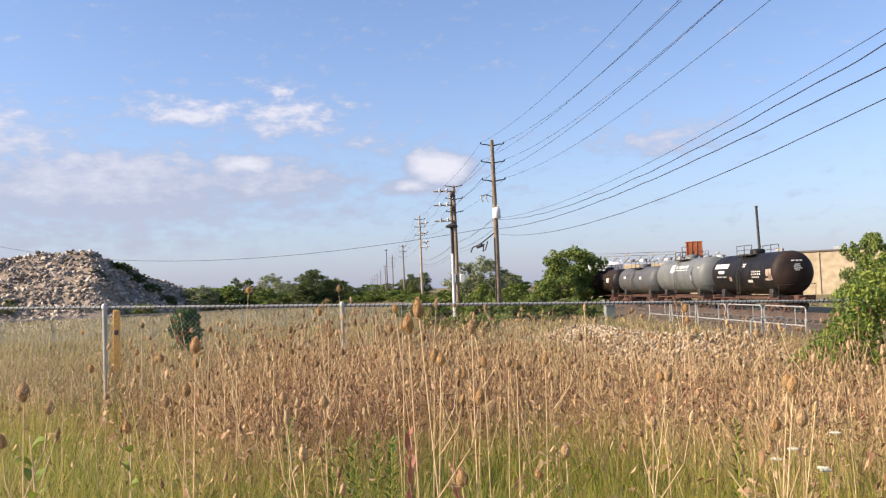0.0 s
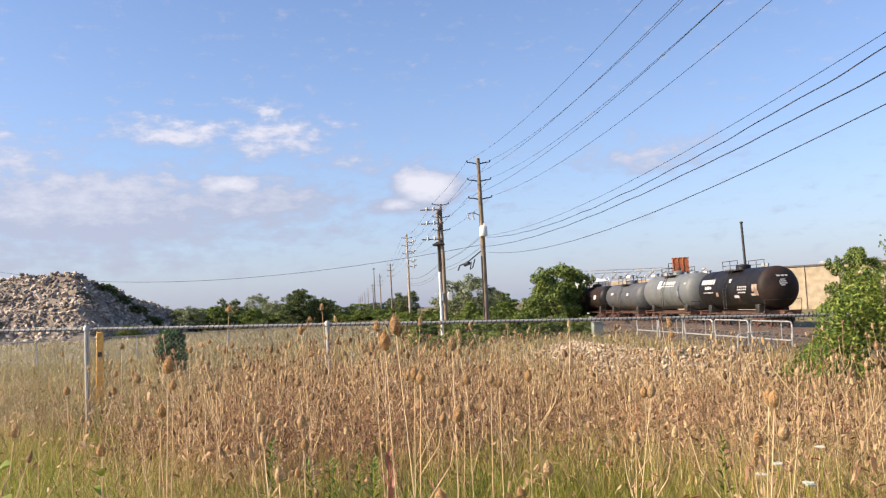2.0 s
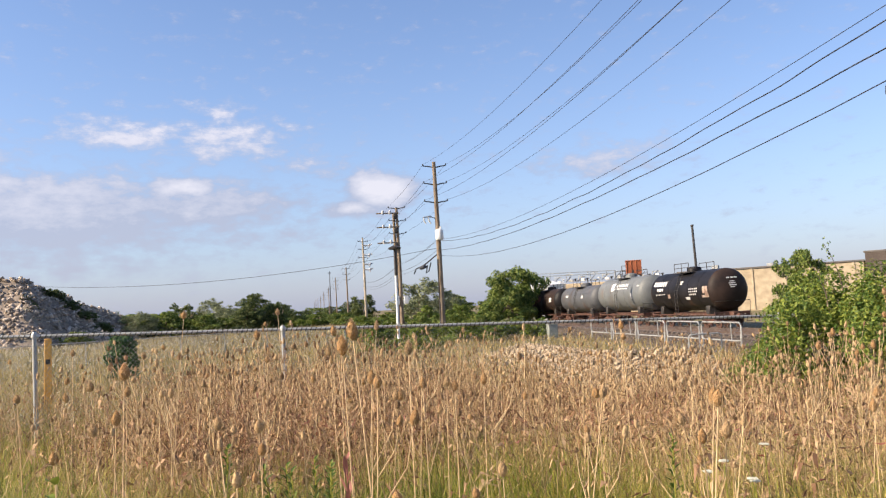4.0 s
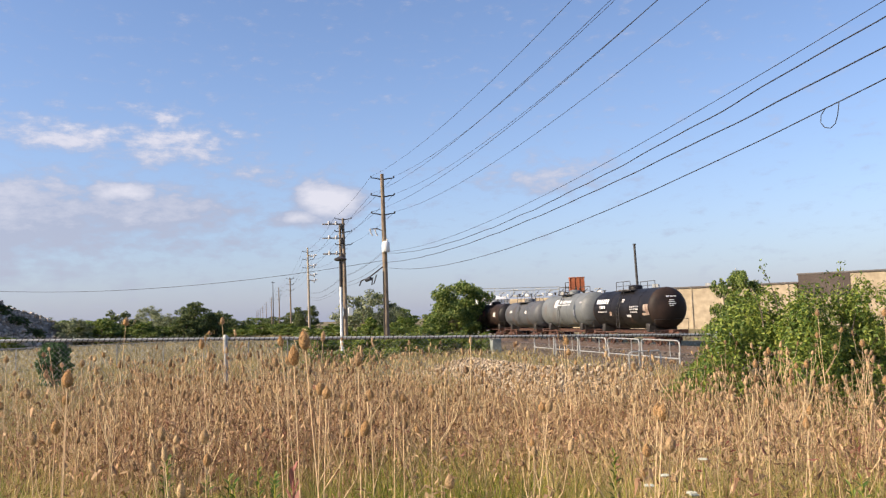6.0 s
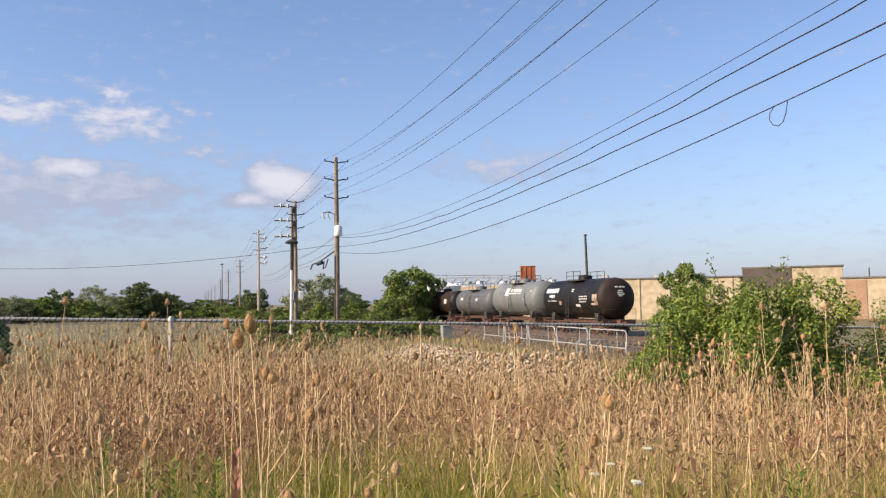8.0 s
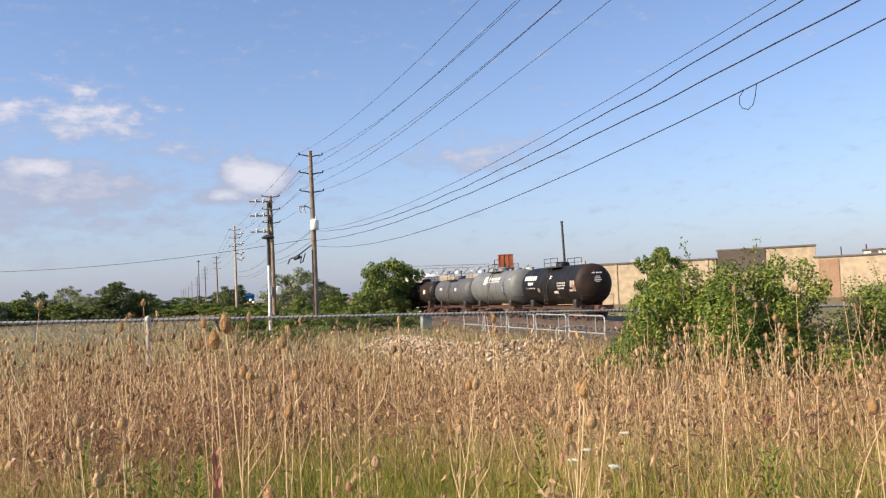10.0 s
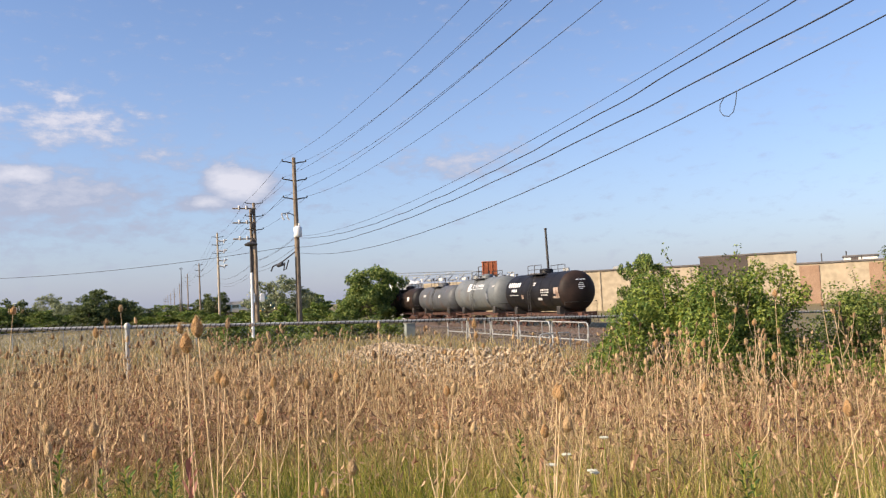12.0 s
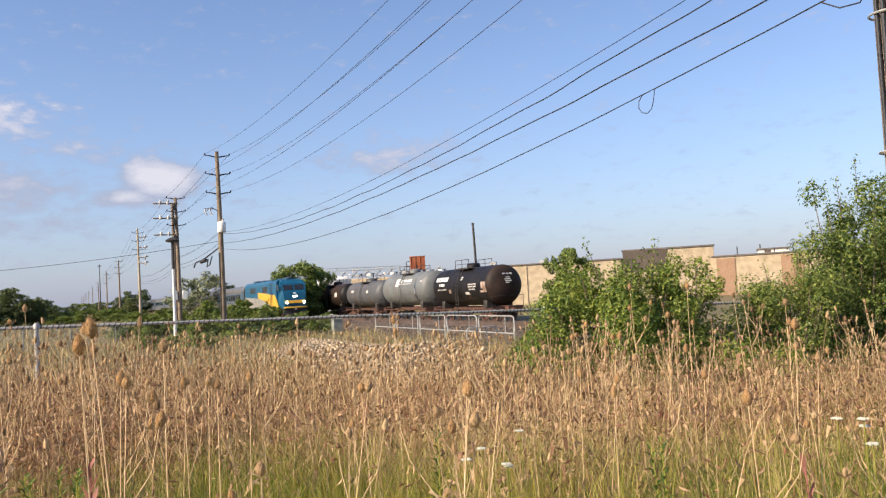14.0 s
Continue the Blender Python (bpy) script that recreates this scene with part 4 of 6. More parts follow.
    for e in (4.2, 16.8):
        bog = part("bogie", Geo().box((0, e, 0.6), (2.5, 3.4, 0.35), 0.08), M["dark_steel"], loco)
        for dy in (-1.2, 1.2):
            for x in (-0.8, 0.8):
                part("wheel", Geo().lathe([(-0.07, 0.1), (-0.06, 0.5), (0.07, 0.48), (0.06, 0.1)], (x, e + dy, 0.5), "x", 18), M["bogie"], bog)
    return loco


def build_coach():
    """Near end at y = 0."""
    c = thing("passenger_coach", pose(0, 0, 0), "silver-grey passenger coach with a dark window band", "passenger coach", "coaches of the train")
    part("body", Geo().prism(loco_section(1.5, 4.05, 0.7), 0.25, 25.7), M["coach"], c, "brushed grey metal body")
    part("roof", Geo().prism([(-0.95, 3.9), (-0.6, 4.07), (0.6, 4.07), (0.95, 3.9)], 0.3, 25.6), M["loco_grey"], c)
    for s in (-1, 1):
        band = part("window_band", Geo().box((s * 1.505, 13, 2.55), (0.03, 21.5, 0.95), 0.01), M["loco_dark"], c, "dark blue window band")
        for k in range(11):
            part("window", Geo().box((s * 1.522, 3.6 + k * 1.88, 2.55), (0.03, 1.4, 0.75), 0.01), M["glass_dark"], band)
        part("stripe", Geo().box((s * 1.507, 13, 1.85), (0.03, 25.2, 0.12), 0.004), M["loco_dark"], c)
        for e in (1.2, 24.8):
            part("door", Geo().box((s * 1.507, e, 2.2), (0.03, 0.9, 2.2), 0.01), M["loco_blue"], c)
    part("gangway", Geo().box((0, 0.12, 2.1), (1.1, 0.5, 2.3), 0.05).box((0, 25.85, 2.1), (1.1, 0.5, 2.3), 0.05), M["dark_steel"], c)
    part("underframe", Geo().box((0, 13, 0.8), (2.5, 12, 0.45), 0.08), M["dark_steel"], c)
    for e in (4, 22):
        bog = part("bogie", Geo().box((0, e, 0.55), (2.4, 3.0, 0.35), 0.08), M["dark_steel"], c)
        for dy in (-1.25, 1.25):
            for x in (-0.8, 0.8):
                part("wheel", Geo().lathe([(-0.06, 0.1), (-0.05, 0.45), (0.06, 0.44), (0.05, 0.1)], (x, e + dy, 0.45), "x", 14), M["bogie"], bog)
    return c


loco = build_loco()
coach = build_coach()
train = [(loco, 0.0), (coach, 21.4)]
for k in range(1, 6):
    train.append((copy_thing(coach, pose(MAIN_X, 500, MAIN_Z)), 21.4 + 26.1 * k))


# ---- rubble mound: broken concrete dumped in a long heap ----
def mound_height(x, y):
    """The heap's height over the plain at (x, y), in its own frame."""
    front = 11.3 - 0.66 * np.maximum(0, -0.25 * x - 0.97 * y)
    right = 11.5 - np.maximum(0, 0.80 * x - 0.50 * y - 0.6)
    back = 11.3 - 0.45 * np.maximum(0, 0.1 * x + 0.99 * y)
    top = 11.2 + 0.012 * np.minimum(x, 0)
    return np.maximum(0, np.minimum(np.minimum(front, right), np.minimum(back, top)))


def build_mound():
    # local +x runs to the right along the heap, +y away
    m = pose(-47.8, 142.8, -0.9, 0, 0, 19)
    n = 110
    xs, ys = np.linspace(-62, 30, n), np.linspace(-20, 30, 60)
    X, Y = np.meshgrid(xs, ys, indexing="ij")
    Z = mound_height(X, Y)
    bump_ = np.array([[noise.fractal(Vector((a * 0.16, b * 0.16, 3.1)), 1.0, 2.0, 5) for b in ys] for a in xs])
    Z = np.where(Z > 0.02, Z + bump_ * 1.1 * np.clip(Z / 3, 0, 1), Z - 0.05)
    v = np.stack([X, Y, Z], -1).reshape(-1, 3)
    i, j = [q.ravel() for q in np.meshgrid(np.arange(n - 1), np.arange(59), indexing="ij")]
    f = np.stack([i * 60 + j, (i + 1) * 60 + j, (i + 1) * 60 + j + 1, i * 60 + j + 1], -1)
    mound = thing("rubble_mound", m, "tall heap of broken pale concrete and earth", "rubble mound")
    part("earth", array_mesh("earth", v, f, [M["mound_dirt"]], smooth=True), None, mound, "grey-brown earth and dust")
    r2 = np.random.default_rng(3)
    shapes = []
    for k in range(6):
        shapes.append((chunk(r2.uniform(0.5, 1.0, 3) * np.array([1.5, 1.0, 0.45]), r2, 0.10), CHUNK_FACES))
    shared = []
    for q, ff in shapes:
        g = Geo()
        g.add(q, ff)
        shared.append(g.mesh("slab", [M["rubble"]]))
    loose_v, loose_f, o = [], [], 0
    tri = []
    for q, ff in shapes:
        t = []
        for face in ff:
            t += [(face[0], face[a], face[a + 1]) for a in range(1, len(face) - 1)]
        tri.append(np.array(t))
    for k in range(11000):
        x, y = r2.uniform(-50, 26), r2.uniform(-17, 14)
        h = float(mound_height(np.array(x), np.array(y)))
        if h < 0.05:
            continue
        h += noise.fractal(Vector((x * 0.16, y * 0.16, 3.1)), 1.0, 2.0, 5) * 1.1 * min(h / 3, 1)
        e = Euler(r2.uniform(-0.9, 0.9, 3) + np.array([0, 0, r2.uniform(0, 6)]))
        big = r2.random() ** 3
        sc = 0.24 + 0.75 * big
        if k < 280:
            sc = r2.uniform(0.55, 1.15)
            part("slab", shared[k % 6], None, mound, at=Matrix.LocRotScale((x, y, h + 0.1 * sc), e, (sc, sc, sc)))
        else:
            w = k % 6
            q = (np.array(e.to_matrix()) @ (shapes[w][0] * sc).T).T + (x, y, h + 0.05)
            loose_v.append(q)
            loose_f.append(tri[w] + o)
            o += len(q)
    tagged(part("broken_concrete", array_mesh("broken_concrete", np.concatenate(loose_v), np.concatenate(loose_f), [M["rubble"]]), None, mound, "small broken concrete chunks"), kind="stuff")
    return m


MOUND = build_mound()


# ---- factory buildings behind the siding ----
def building(name, label, x0, y0, x1, y1, z1, depth, wall, trim=True, z0=-1.0):
    """A flat-roofed block whose front runs from (x0, y0) to (x1, y1)."""
    d = Vector((x1 - x0, y1 - y0, 0))
    ln, ang = d.length, math.degrees(math.atan2(d.y, d.x))
    b = thing(name, pose(x0, y0, 0, 0, 0, ang), label, "building", "factory buildings")
    part("wall", Geo().box((ln / 2, depth / 2, (z0 + z1) / 2), (ln, depth, z1 - z0), 0.05), M[wall], b)
    if trim:
        part("roof_edge", Geo().box((ln / 2, depth / 2, z1 + 0.06), (ln + 0.3, depth + 0.3, 0.22), 0.03), M["roof_trim"], b)
    return b, ln


def build_factory():
    b, ln = building("warehouse", "long flat-roofed beige warehouse behind the railway", 50.5, 104.0, 68.4, 90.0, 4.7, 30, "beige_wall")
    for k in range(6):
        part("pilaster", Geo().box((1.6 + k * 4.0, -0.06, 1.8), (0.25, 0.14, 5.6), 0.02), M["beige_wall"], b)
    for k in range(3):
        part("roof_vent", Geo().box((4 + k * 6.5, 6 + (k * 7) % 9, 5.15), (0.9, 0.9, 0.9), 0.05), M["galvanised"], b)
    part("downpipe", Geo().tube([(15.5, -0.12, -1), (15.5, -0.12, 7.0)], 0.06, 6), M["galvanised"], b)
    b, ln = building("factory_block", "dark brown and beige upper factory block", 68.6, 89.9, 77.7, 82.3, 5.75, 14, "beige_wall")
    part("cladding", Geo().box((ln * 0.25, -0.04, 4.3), (ln * 0.5, 0.12, 2.9), 0.02), M["brown_wall"], b, "dark brown cladding")
    b, ln = building("factory_annex", "low beige and brick factory annex", 76.0, 80.8, 100.0, 55.0, 4.15, 16, "beige_wall")
    for k, (u, w) in enumerate(((1.6, 2.3), (9.5, 2.6), (17.0, 3.0))):
        part("brick_panel", Geo().box((u, -0.04, 1.4), (w, 0.12, 5.0), 0.02), M["brick_wall"], b, "red-brown brick panel")
    for u, h in ((3.0, 1.2), (7.5, 0.7), (12.0, 1.6), (16.0, 0.8)):
        part("roof_pipe", Geo().tube([(u, 2, 4.1), (u, 2, 4.2 + h)], 0.07, 6), M["dark_steel"], b)
    b, ln = building("rooftop_plant_room", "pale rooftop plant room with a dark edge", 83.2, 80.0, 85.9, 77.3, 4.85, 4, "pale_wall")
    part("door", Geo().box((1.2, -0.03, 4.3), (0.8, 0.08, 0.9), 0.02), M["brown_wall"], b)
    part("roof_pipe", Geo().tube([(0.3, 0.4, 4.8), (0.3, 0.4, 5.6)], 0.08, 6), M["dark_steel"], b)
    b, ln = building("white_silo_house", "white plant building with pipes on its roof", 38.0, 122.0, 52.0, 112.0, 4.35, 12, "beige_wall", False)
    for k in range(9):
        part("roof_unit", Geo().box((1 + k * 1.9, 1.2, 4.75 + 0.08 * (k % 3)), (0.7, 0.8, 0.2 + 0.16 * (k % 3)), 0.05), M["galvanised" if k % 2 else "white_paint"], b)
        part("roof_valve", Geo().lathe([(0, 0.1), (0.3, 0.12), (0.34, 0.26), (0.42, 0.26), (0.46, 0.08)], (1.9 + k * 1.9, 0.3, 4.65), "z", 10), M["dark_steel" if k % 3 else "white_paint"], b)
        part("roof_strut", Geo().tube([(0.4 + k * 1.9, 0.2, 4.6), (1.3 + k * 1.9, 0.2, 5.5)], 0.05, 5), M["dark_steel"], b)
        part("roof_pipe", Geo().tube([(0.4 + k * 1.9, 0.6, 4.6), (0.4 + k * 1.9, 0.6, 5.4 + 0.4 * (k % 2)), (1.5 + k * 1.9, 0.6, 5.4 + 0.4 * (k % 2))], 0.07, 6), M["galvanised"], b)
    t = thing("storage_tank", pose(36.2, 118.0, -1), "white cylindrical storage tank with a shallow cone roof", "storage tank")
    part("tank_wall", Geo().lathe([(0, 2.6), (5.2, 2.6)], (0, 0, 0), "z", 28), M["white_paint"], t)
    part("tank_roof", Geo().lathe([(5.2, 2.7), (5.3, 2.7), (6.0, 0.3)], (0, 0, 0), "z", 28), M["white_paint"], t)
    g = Geo()
    for k in range(5):
        g.tube([(-2.6 + k * 3, 0, 6.2), (-2.6 + k * 3, 0, 7.0)], 0.05, 5)
    g.tube([(-2.6, 0, 7.0), (11, 0, 7.0)], 0.05, 5)
    g.tube([(-2.6, 0, 6.6), (11, 0, 6.6)], 0.05, 5)
    part("catwalk_rail", g, M["galvanised"], t)
    h = thing("rusty_hopper", pose(37.0, 87.2, 0, 0, 0, -20), "rust-red steel hopper box on a frame", "hopper")
    part("box", Geo().box((0, 0, 5.1), (1.7, 1.5, 1.6), 0.04), M["rust"], h)
    for x in (-0.8, -0.27, 0.27, 0.8):
        part("rib", Geo().box((x, -0.77, 5.1), (0.1, 0.08, 1.6), 0.02), M["rust"], h)
    part("rim", Geo().box((0, 0, 5.92), (1.8, 1.6, 0.1), 0.02), M["rust"], h)
    for x in (-0.75, 0.75):
        for y in (-0.6, 0.6):
            part("leg", Geo().tube([(x, y, -1), (x, y, 4.4)], 0.09, 6), M["dark_steel"], h)
    part("side_rail", Geo().tube([(-1.3, 0, 4.2), (-1.3, 0, 5.4), (-0.85, 0, 5.4)], 0.05, 5).tube([(-1.3, 0, 4.8), (-0.85, 0, 4.8)], 0.05, 5), M["dark_steel"], h)
    c = thing("chimney_stack", pose(54.4, 106.5, 0), "thin dark steel chimney stack", "chimney")
    part("flue", Geo().tube([(0.3, 0, -1), (0, 0, 11.4)], [0.2, 0.16], 10), M["dark_steel"], c)
    part("cap", Geo().lathe([(0, 0.22), (0.2, 0.22), (0.25, 0.15)], (0, 0, 11.3), "z", 10), M["dark_steel"], c)
    w = thing("white_building", pose(-47, 330, -1, 0, 0, 5), "far white building above the trees", "building")
    part("wall", Geo().box((0, 0, 4.0), (3.2, 3, 8), 0.1), M["white_paint"], w)
    part("roof_edge", Geo().box((0, 0, 8.1), (3.5, 3.3, 0.3), 0.05), M["pale_wall"], w)


build_factory()


# ---- trees and bushes ----
def leaf_cloud(blobs, count, size, r2, droop=0.3):
    """Leaf quads on and in a set of uneven clumps: (x, y, z, rx, ry, rz) each."""
    vol = np.array([b[3] * b[4] * b[5] for b in blobs]) ** 0.67
    pick = r2.choice(len(blobs), count, p=vol / vol.sum())
    B = np.array(blobs)[pick]
    d = r2.normal(0, 1, (count, 3))
    d /= np.linalg.norm(d, axis=1, keepdims=True)
    rad = r2.uniform(0.35, 1.0, count) ** 0.45
    lump = 1 + 0.22 * np.sin(d[:, 0] * 7 + pick) * np.sin(d[:, 2] * 6 + 2 * pick) + 0.15 * np.sin(d[:, 1] * 13 + pick * 1.7)
    c = B[:, :3] + d * B[:, 3:6] * (rad * lump)[:, None]
    n = d + r2.normal(0, 0.7, (count, 3)) + np.array([0, 0, 0.4])
    n /= np.linalg.norm(n, axis=1, keepdims=True)
    a = np.cross(n, r2.normal(0, 1, (count, 3)))
    a /= np.linalg.norm(a, axis=1, keepdims=True)
    b = np.cross(n, a)
    s = size * r2.uniform(0.6, 1.35, count)[:, None]
    bend = n * s * 0.22
    # a pointed leaf, folded along its rib
    v = np.stack([c - a * s, c - b * s * 0.5 + bend, c + a * s, c + b * s * 0.5 + bend], 1).reshape(-1, 3)
    o = np.arange(count)[:, None] * 4
    f = np.concatenate([np.concatenate([o, o + 1, o + 2], 1), np.concatenate([o, o + 2, o + 3], 1)])
    return v, f


def trunk_geo(h, r, limbs, r2, blobs):
    g = Geo()
    g.tube([(0, 0, -0.3), (0.03 * h, 0.01 * h, h * 0.3), (-0.02 * h, 0.02 * h, h * 0.75)], [r, r * 0.75, r * 0.25], 8)
    for k in range(limbs):
        b = blobs[k % len(blobs)]
        z = h * r2.uniform(0.12, 0.4)
        g.tube([(0.02 * h, 0, z), (b[0] * 0.5, b[1] * 0.5, (z + b[2]) * 0.52), (b[0], b[1], b[2])], [r * 0.5, r * 0.3, r * 0.08], 6)
    return g


TREE_KINDS = {}


def crown_lobes(shape, n, r2):
    """Clumps of a crown 1 m tall and wide: main lobes, each broken into smaller tufts with gaps between."""
    lobes, out = [], []
    for k in range(n):
        a = 2.4 * k + r2.uniform(-0.5, 0.5)
        if shape == "round":
            z = 0.09 + 0.76 * ((k + 0.5) / n)
            q = 0.37 * math.sin(math.pi * (0.24 + 0.70 * z)) * r2.uniform(0.6, 1.1)
            r = r2.uniform(0.14, 0.21) * (1.12 - 0.3 * z)
        elif shape == "dense":
            z = 0.14 + 0.68 * (k + 0.5) / n
            q = 0.32 * math.sin(math.pi * (0.12 + 0.86 * z)) * r2.uniform(0.5, 1.0)
            r = r2.uniform(0.16, 0.21)
        else:
            q = r2.uniform(0.05, 0.36)
            z = r2.uniform(0.15, 0.86 - 1.0 * q)
            r = r2.uniform(0.12, 0.18)
        lobes.append((q * math.cos(a), q * math.sin(a), z, r))
    for x, y, z, r in lobes:
        out.append((x, y, z, r * 0.7, r * 0.7, r * 0.6))
        for k in range(6):
            d = r2.normal(0, 1, 3)
            d /= np.linalg.norm(d)
            d[2] = abs(d[2]) * 0.9 - 0.2
            out.append((x + d[0] * r, y + d[1] * r, z + d[2] * r, *(r * r2.uniform(0.28, 0.55, 3) * np.array([1, 1, 0.75]))))
    return out


def tree_kind(key, leaf, seed, n_lobes, count, size, shape):
    """Meshes of one kind of crown, 1 m tall and about 1 m wide before scaling."""
    r2 = np.random.default_rng(seed)
    blobs = crown_lobes(shape, n_lobes, r2)
    v, f = leaf_cloud(blobs, count, size, r2)
    crown = array_mesh("crown", v, f, [M[leaf]])
    trunk = trunk_geo(0.9, 0.03, 9, r2, blobs[::7]).mesh("trunk", [M["bark"]], True)
    TREE_KINDS[key] = (trunk, crown)


tree_kind("oak", "leaf_mid", 1, 17, 13000, 0.021, "round")
tree_kind("oak_b", "leaf_mid", 2, 14, 11000, 0.022, "round")
tree_kind("dark", "leaf_dark", 3, 15, 9000, 0.022, "round")
tree_kind("far_oak", "leaf_mid", 11, 15, 3000, 0.037, "round")
tree_kind("far_dark", "leaf_dark", 13, 14, 2800, 0.037, "round")
tree_kind("grey", "leaf_grey", 4, 16, 5500, 0.025, "round")
tree_kind("bush", "leaf_hedge", 5, 15, 3200, 0.034, "bush")
tree_kind("light_bush", "leaf_light", 6, 15, 3200, 0.034, "bush")
tree_kind("pine", "needle", 8, 26, 20000, 0.026, "dense")


def tree(kind, x, y, top, width, label, category="tree", name="tree", group="", rz=None, z=None):
    base = float(gz(x, y)) if z is None else z
    t = thing(name, pose(x, y, base), label, category, group)
    h = top - base
    trunk, crown = TREE_KINDS[kind]
    turn = (x * 37 + y * 17) % 360 if rz is None else rz
    for nm, me in (("trunk", trunk), ("crown", crown)):
        ob = part(nm, me, None, t)
        ob.matrix_basis = Matrix.Rotation(radians(turn), 4, "Z") @ Matrix.Diagonal((width, width, h, 1))
    return t


# the trees beside the siding, behind the poles
tree("oak", 24.7, 96, 6.75, 7.4, "broad dark green deciduous tree beside the tracks")
tree("oak_b", 28.8, 99, 5.95, 4.6, "smaller green deciduous tree beside the tracks")
tree("oak", 26.5, 104, 5.0, 6.0, "smaller green deciduous tree beside the tracks", rz=200)
tree("grey", 18.6, 133, 7.0, 10.5, "rounded grey-green willow behind the poles")
tree("grey", 24.0, 140, 4.6, 7.0, "rounded grey-green willow behind the poles", rz=80)
tree("oak_b", 33.1, 50.2, 4.7, 3.9, "round green tree by the factory wall", rz=40)
# hedge along the near side of the line
r3 = np.random.default_rng(21)
for k, (x, y, top, w) in enumerate(((14.8, 100, 3.0, 4.2), (12.5, 112, 1.9, 5.0), (15.5, 84, 2.3, 4.2), (17.0, 88, 2.9, 4.6), (16.2, 76, 1.5, 3.4), (14.0, 80, 1.7, 4.0), (18.0, 94, 2.6, 5.0),
                                    (9.0, 122, 1.5, 6.0), (13.0, 134, 1.8, 6.0), (10.0, 146, 1.5, 7.0), (15.5, 150, 2.2, 6.0), (7.5, 160, 1.6, 7.5), (12.0, 172, 1.7, 8.0),
                                    (17.6, 78, 2.0, 3.6), (18.4, 70, 1.2, 3.2), (8.0, 182, 2.4, 8.0), (13.8, 92, 2.6, 3.6), (12.2, 88, 1.9, 3.2))):
    tree("light_bush" if k % 3 == 0 else "bush", x, y, top, w, "rounded green shrub in the trackside hedge", "shrub", "shrub", "trackside hedge")
# low scrub between the field and the bank
for k in range(20):
    u = k / 19
    x = 3.0 + 13.5 * u + r3.uniform(-0.8, 0.8)
    y = 70 - 8 * u + r3.uniform(-5, 9)
    tree(("bush", "light_bush", "bush")[k % 3], x, y, r3.uniform(0.5, 1.25), r3.uniform(2.4, 4.0), "low green scrub at the foot of the railway bank", "shrub", "shrub", "trackside hedge")
for x, y in ((5.4, 50.5), (6.6, 49.5), (7.6, 51.5), (4.4, 52.5)):
    tree("bush", x, y, 0.35, 2.2, "low green scrub at the foot of the railway bank", "shrub", "shrub", "trackside hedge")
# woods along the far edge of the field
for k in range(25):
    x = -70 + k * 2.65 + r3.uniform(-0.8, 0.8)
    y = 170 + r3.uniform(-8, 22)
    top = r3.uniform(3.3, 4.9) + (1.0 if k % 7 == 3 else 0)
    tree(("far_oak", "far_dark", "far_oak", "grey", "bush")[int(r3.integers(0, 5))], x, y, top, r3.uniform(5.5, 9), "distant deciduous tree at the edge of the field", group="far woods")
for k in range(10):
    tree(("bush", "far_oak", "light_bush")[k % 3], -8 + k * 1.9 + r3.uniform(-0.6, 0.6), 176 + r3.uniform(-8, 20), r3.uniform(1.6, 3.0), 6.5, "rounded green shrub in the trackside hedge", "shrub", "shrub", "trackside hedge")
tree("dark", -10.4, 168, 7.1, 9.5, "taller dark tree at the edge of the field")
tree("dark", -6.3, 170, 4.6, 6.0, "dark tree at the edge of the field")
for k in range(24):
    tree(("bush", "far_oak", "bush", "far_dark")[k % 4], -66 + k * 2.4 + r3.uniform(-0.7, 0.7), 164 + r3.uniform(-5, 6), r3.uniform(2.2, 3.6), r3.uniform(4.5, 6.5), "distant green shrub along the edge of the field", "shrub", "shrub", "far hedge")
tree("grey", -31.4, 158, 4.2, 8.0, "pale grey-green willow before the far woods")
tree("grey", -26.5, 240, 8.2, 9.0, "distant grey tree above the woods")
tree("dark", 13.9, 260, 5.6, 7.0, "dark round tree beside the distant line")
tree("dark", 17.0, 250, 7.2, 9.5, "dark round tree beside the distant line")
for k in range(12):
    tree(("far_oak", "far_dark", "bush")[k % 3], 31 + k * 3.0 + r3.uniform(-1, 1), 190 + r3.uniform(0, 60), r3.uniform(3.5, 5.5), 9, "distant deciduous tree beyond the tracks", group="far woods")
for k in range(16):
    tree(("far_oak", "far_dark")[k % 2], -120 + k * 9, 420 + r3.uniform(-20, 40), r3.uniform(4.5, 7.5), 18, "distant deciduous tree at the edge of the field", group="far woods")
# greenery on the mound: clumps in the rubble and a strip along its falling ridge
for x, y, h, w in ((-54.6, 128.5, 3.1, 6.0), (-34.4, 131, 1.9, 4.6), (-46.5, 130, 0.9, 3.6), (-38.0, 133, 0.9, 3.4)):
    tree("far_dark" if h > 2 else "bush", x, y, h, w, "dark green scrub growing on the rubble", "shrub", "shrub", "scrub on the mound", z=max(-0.9, h - w * 0.8))
for k in range(13):
    x, y = 5.5 + 0.85 * k, 2.0 + 0.5 * (k % 3)
    q = MOUND @ Vector((x, y, float(mound_height(np.array(x), np.array(y)))))
    tree("far_dark", q.x, q.y, q.z + 1.0 + 0.35 * (k % 3), 2.6, "dark green scrub growing on the rubble", "shrub", "shrub", "scrub on the mound", z=q.z - 0.5)
for x, y, h in ((2.0, -6.0, 0.9), (2.8, -7.0, 0.8)):
    q = MOUND @ Vector((x, y, float(mound_height(np.array(x), np.array(y)))))
    tree("far_dark", q.x, q.y, q.z + h, 2.2, "dark green scrub growing on the rubble", "shrub", "shrub", "scrub on the mound", z=q.z - 0.4)
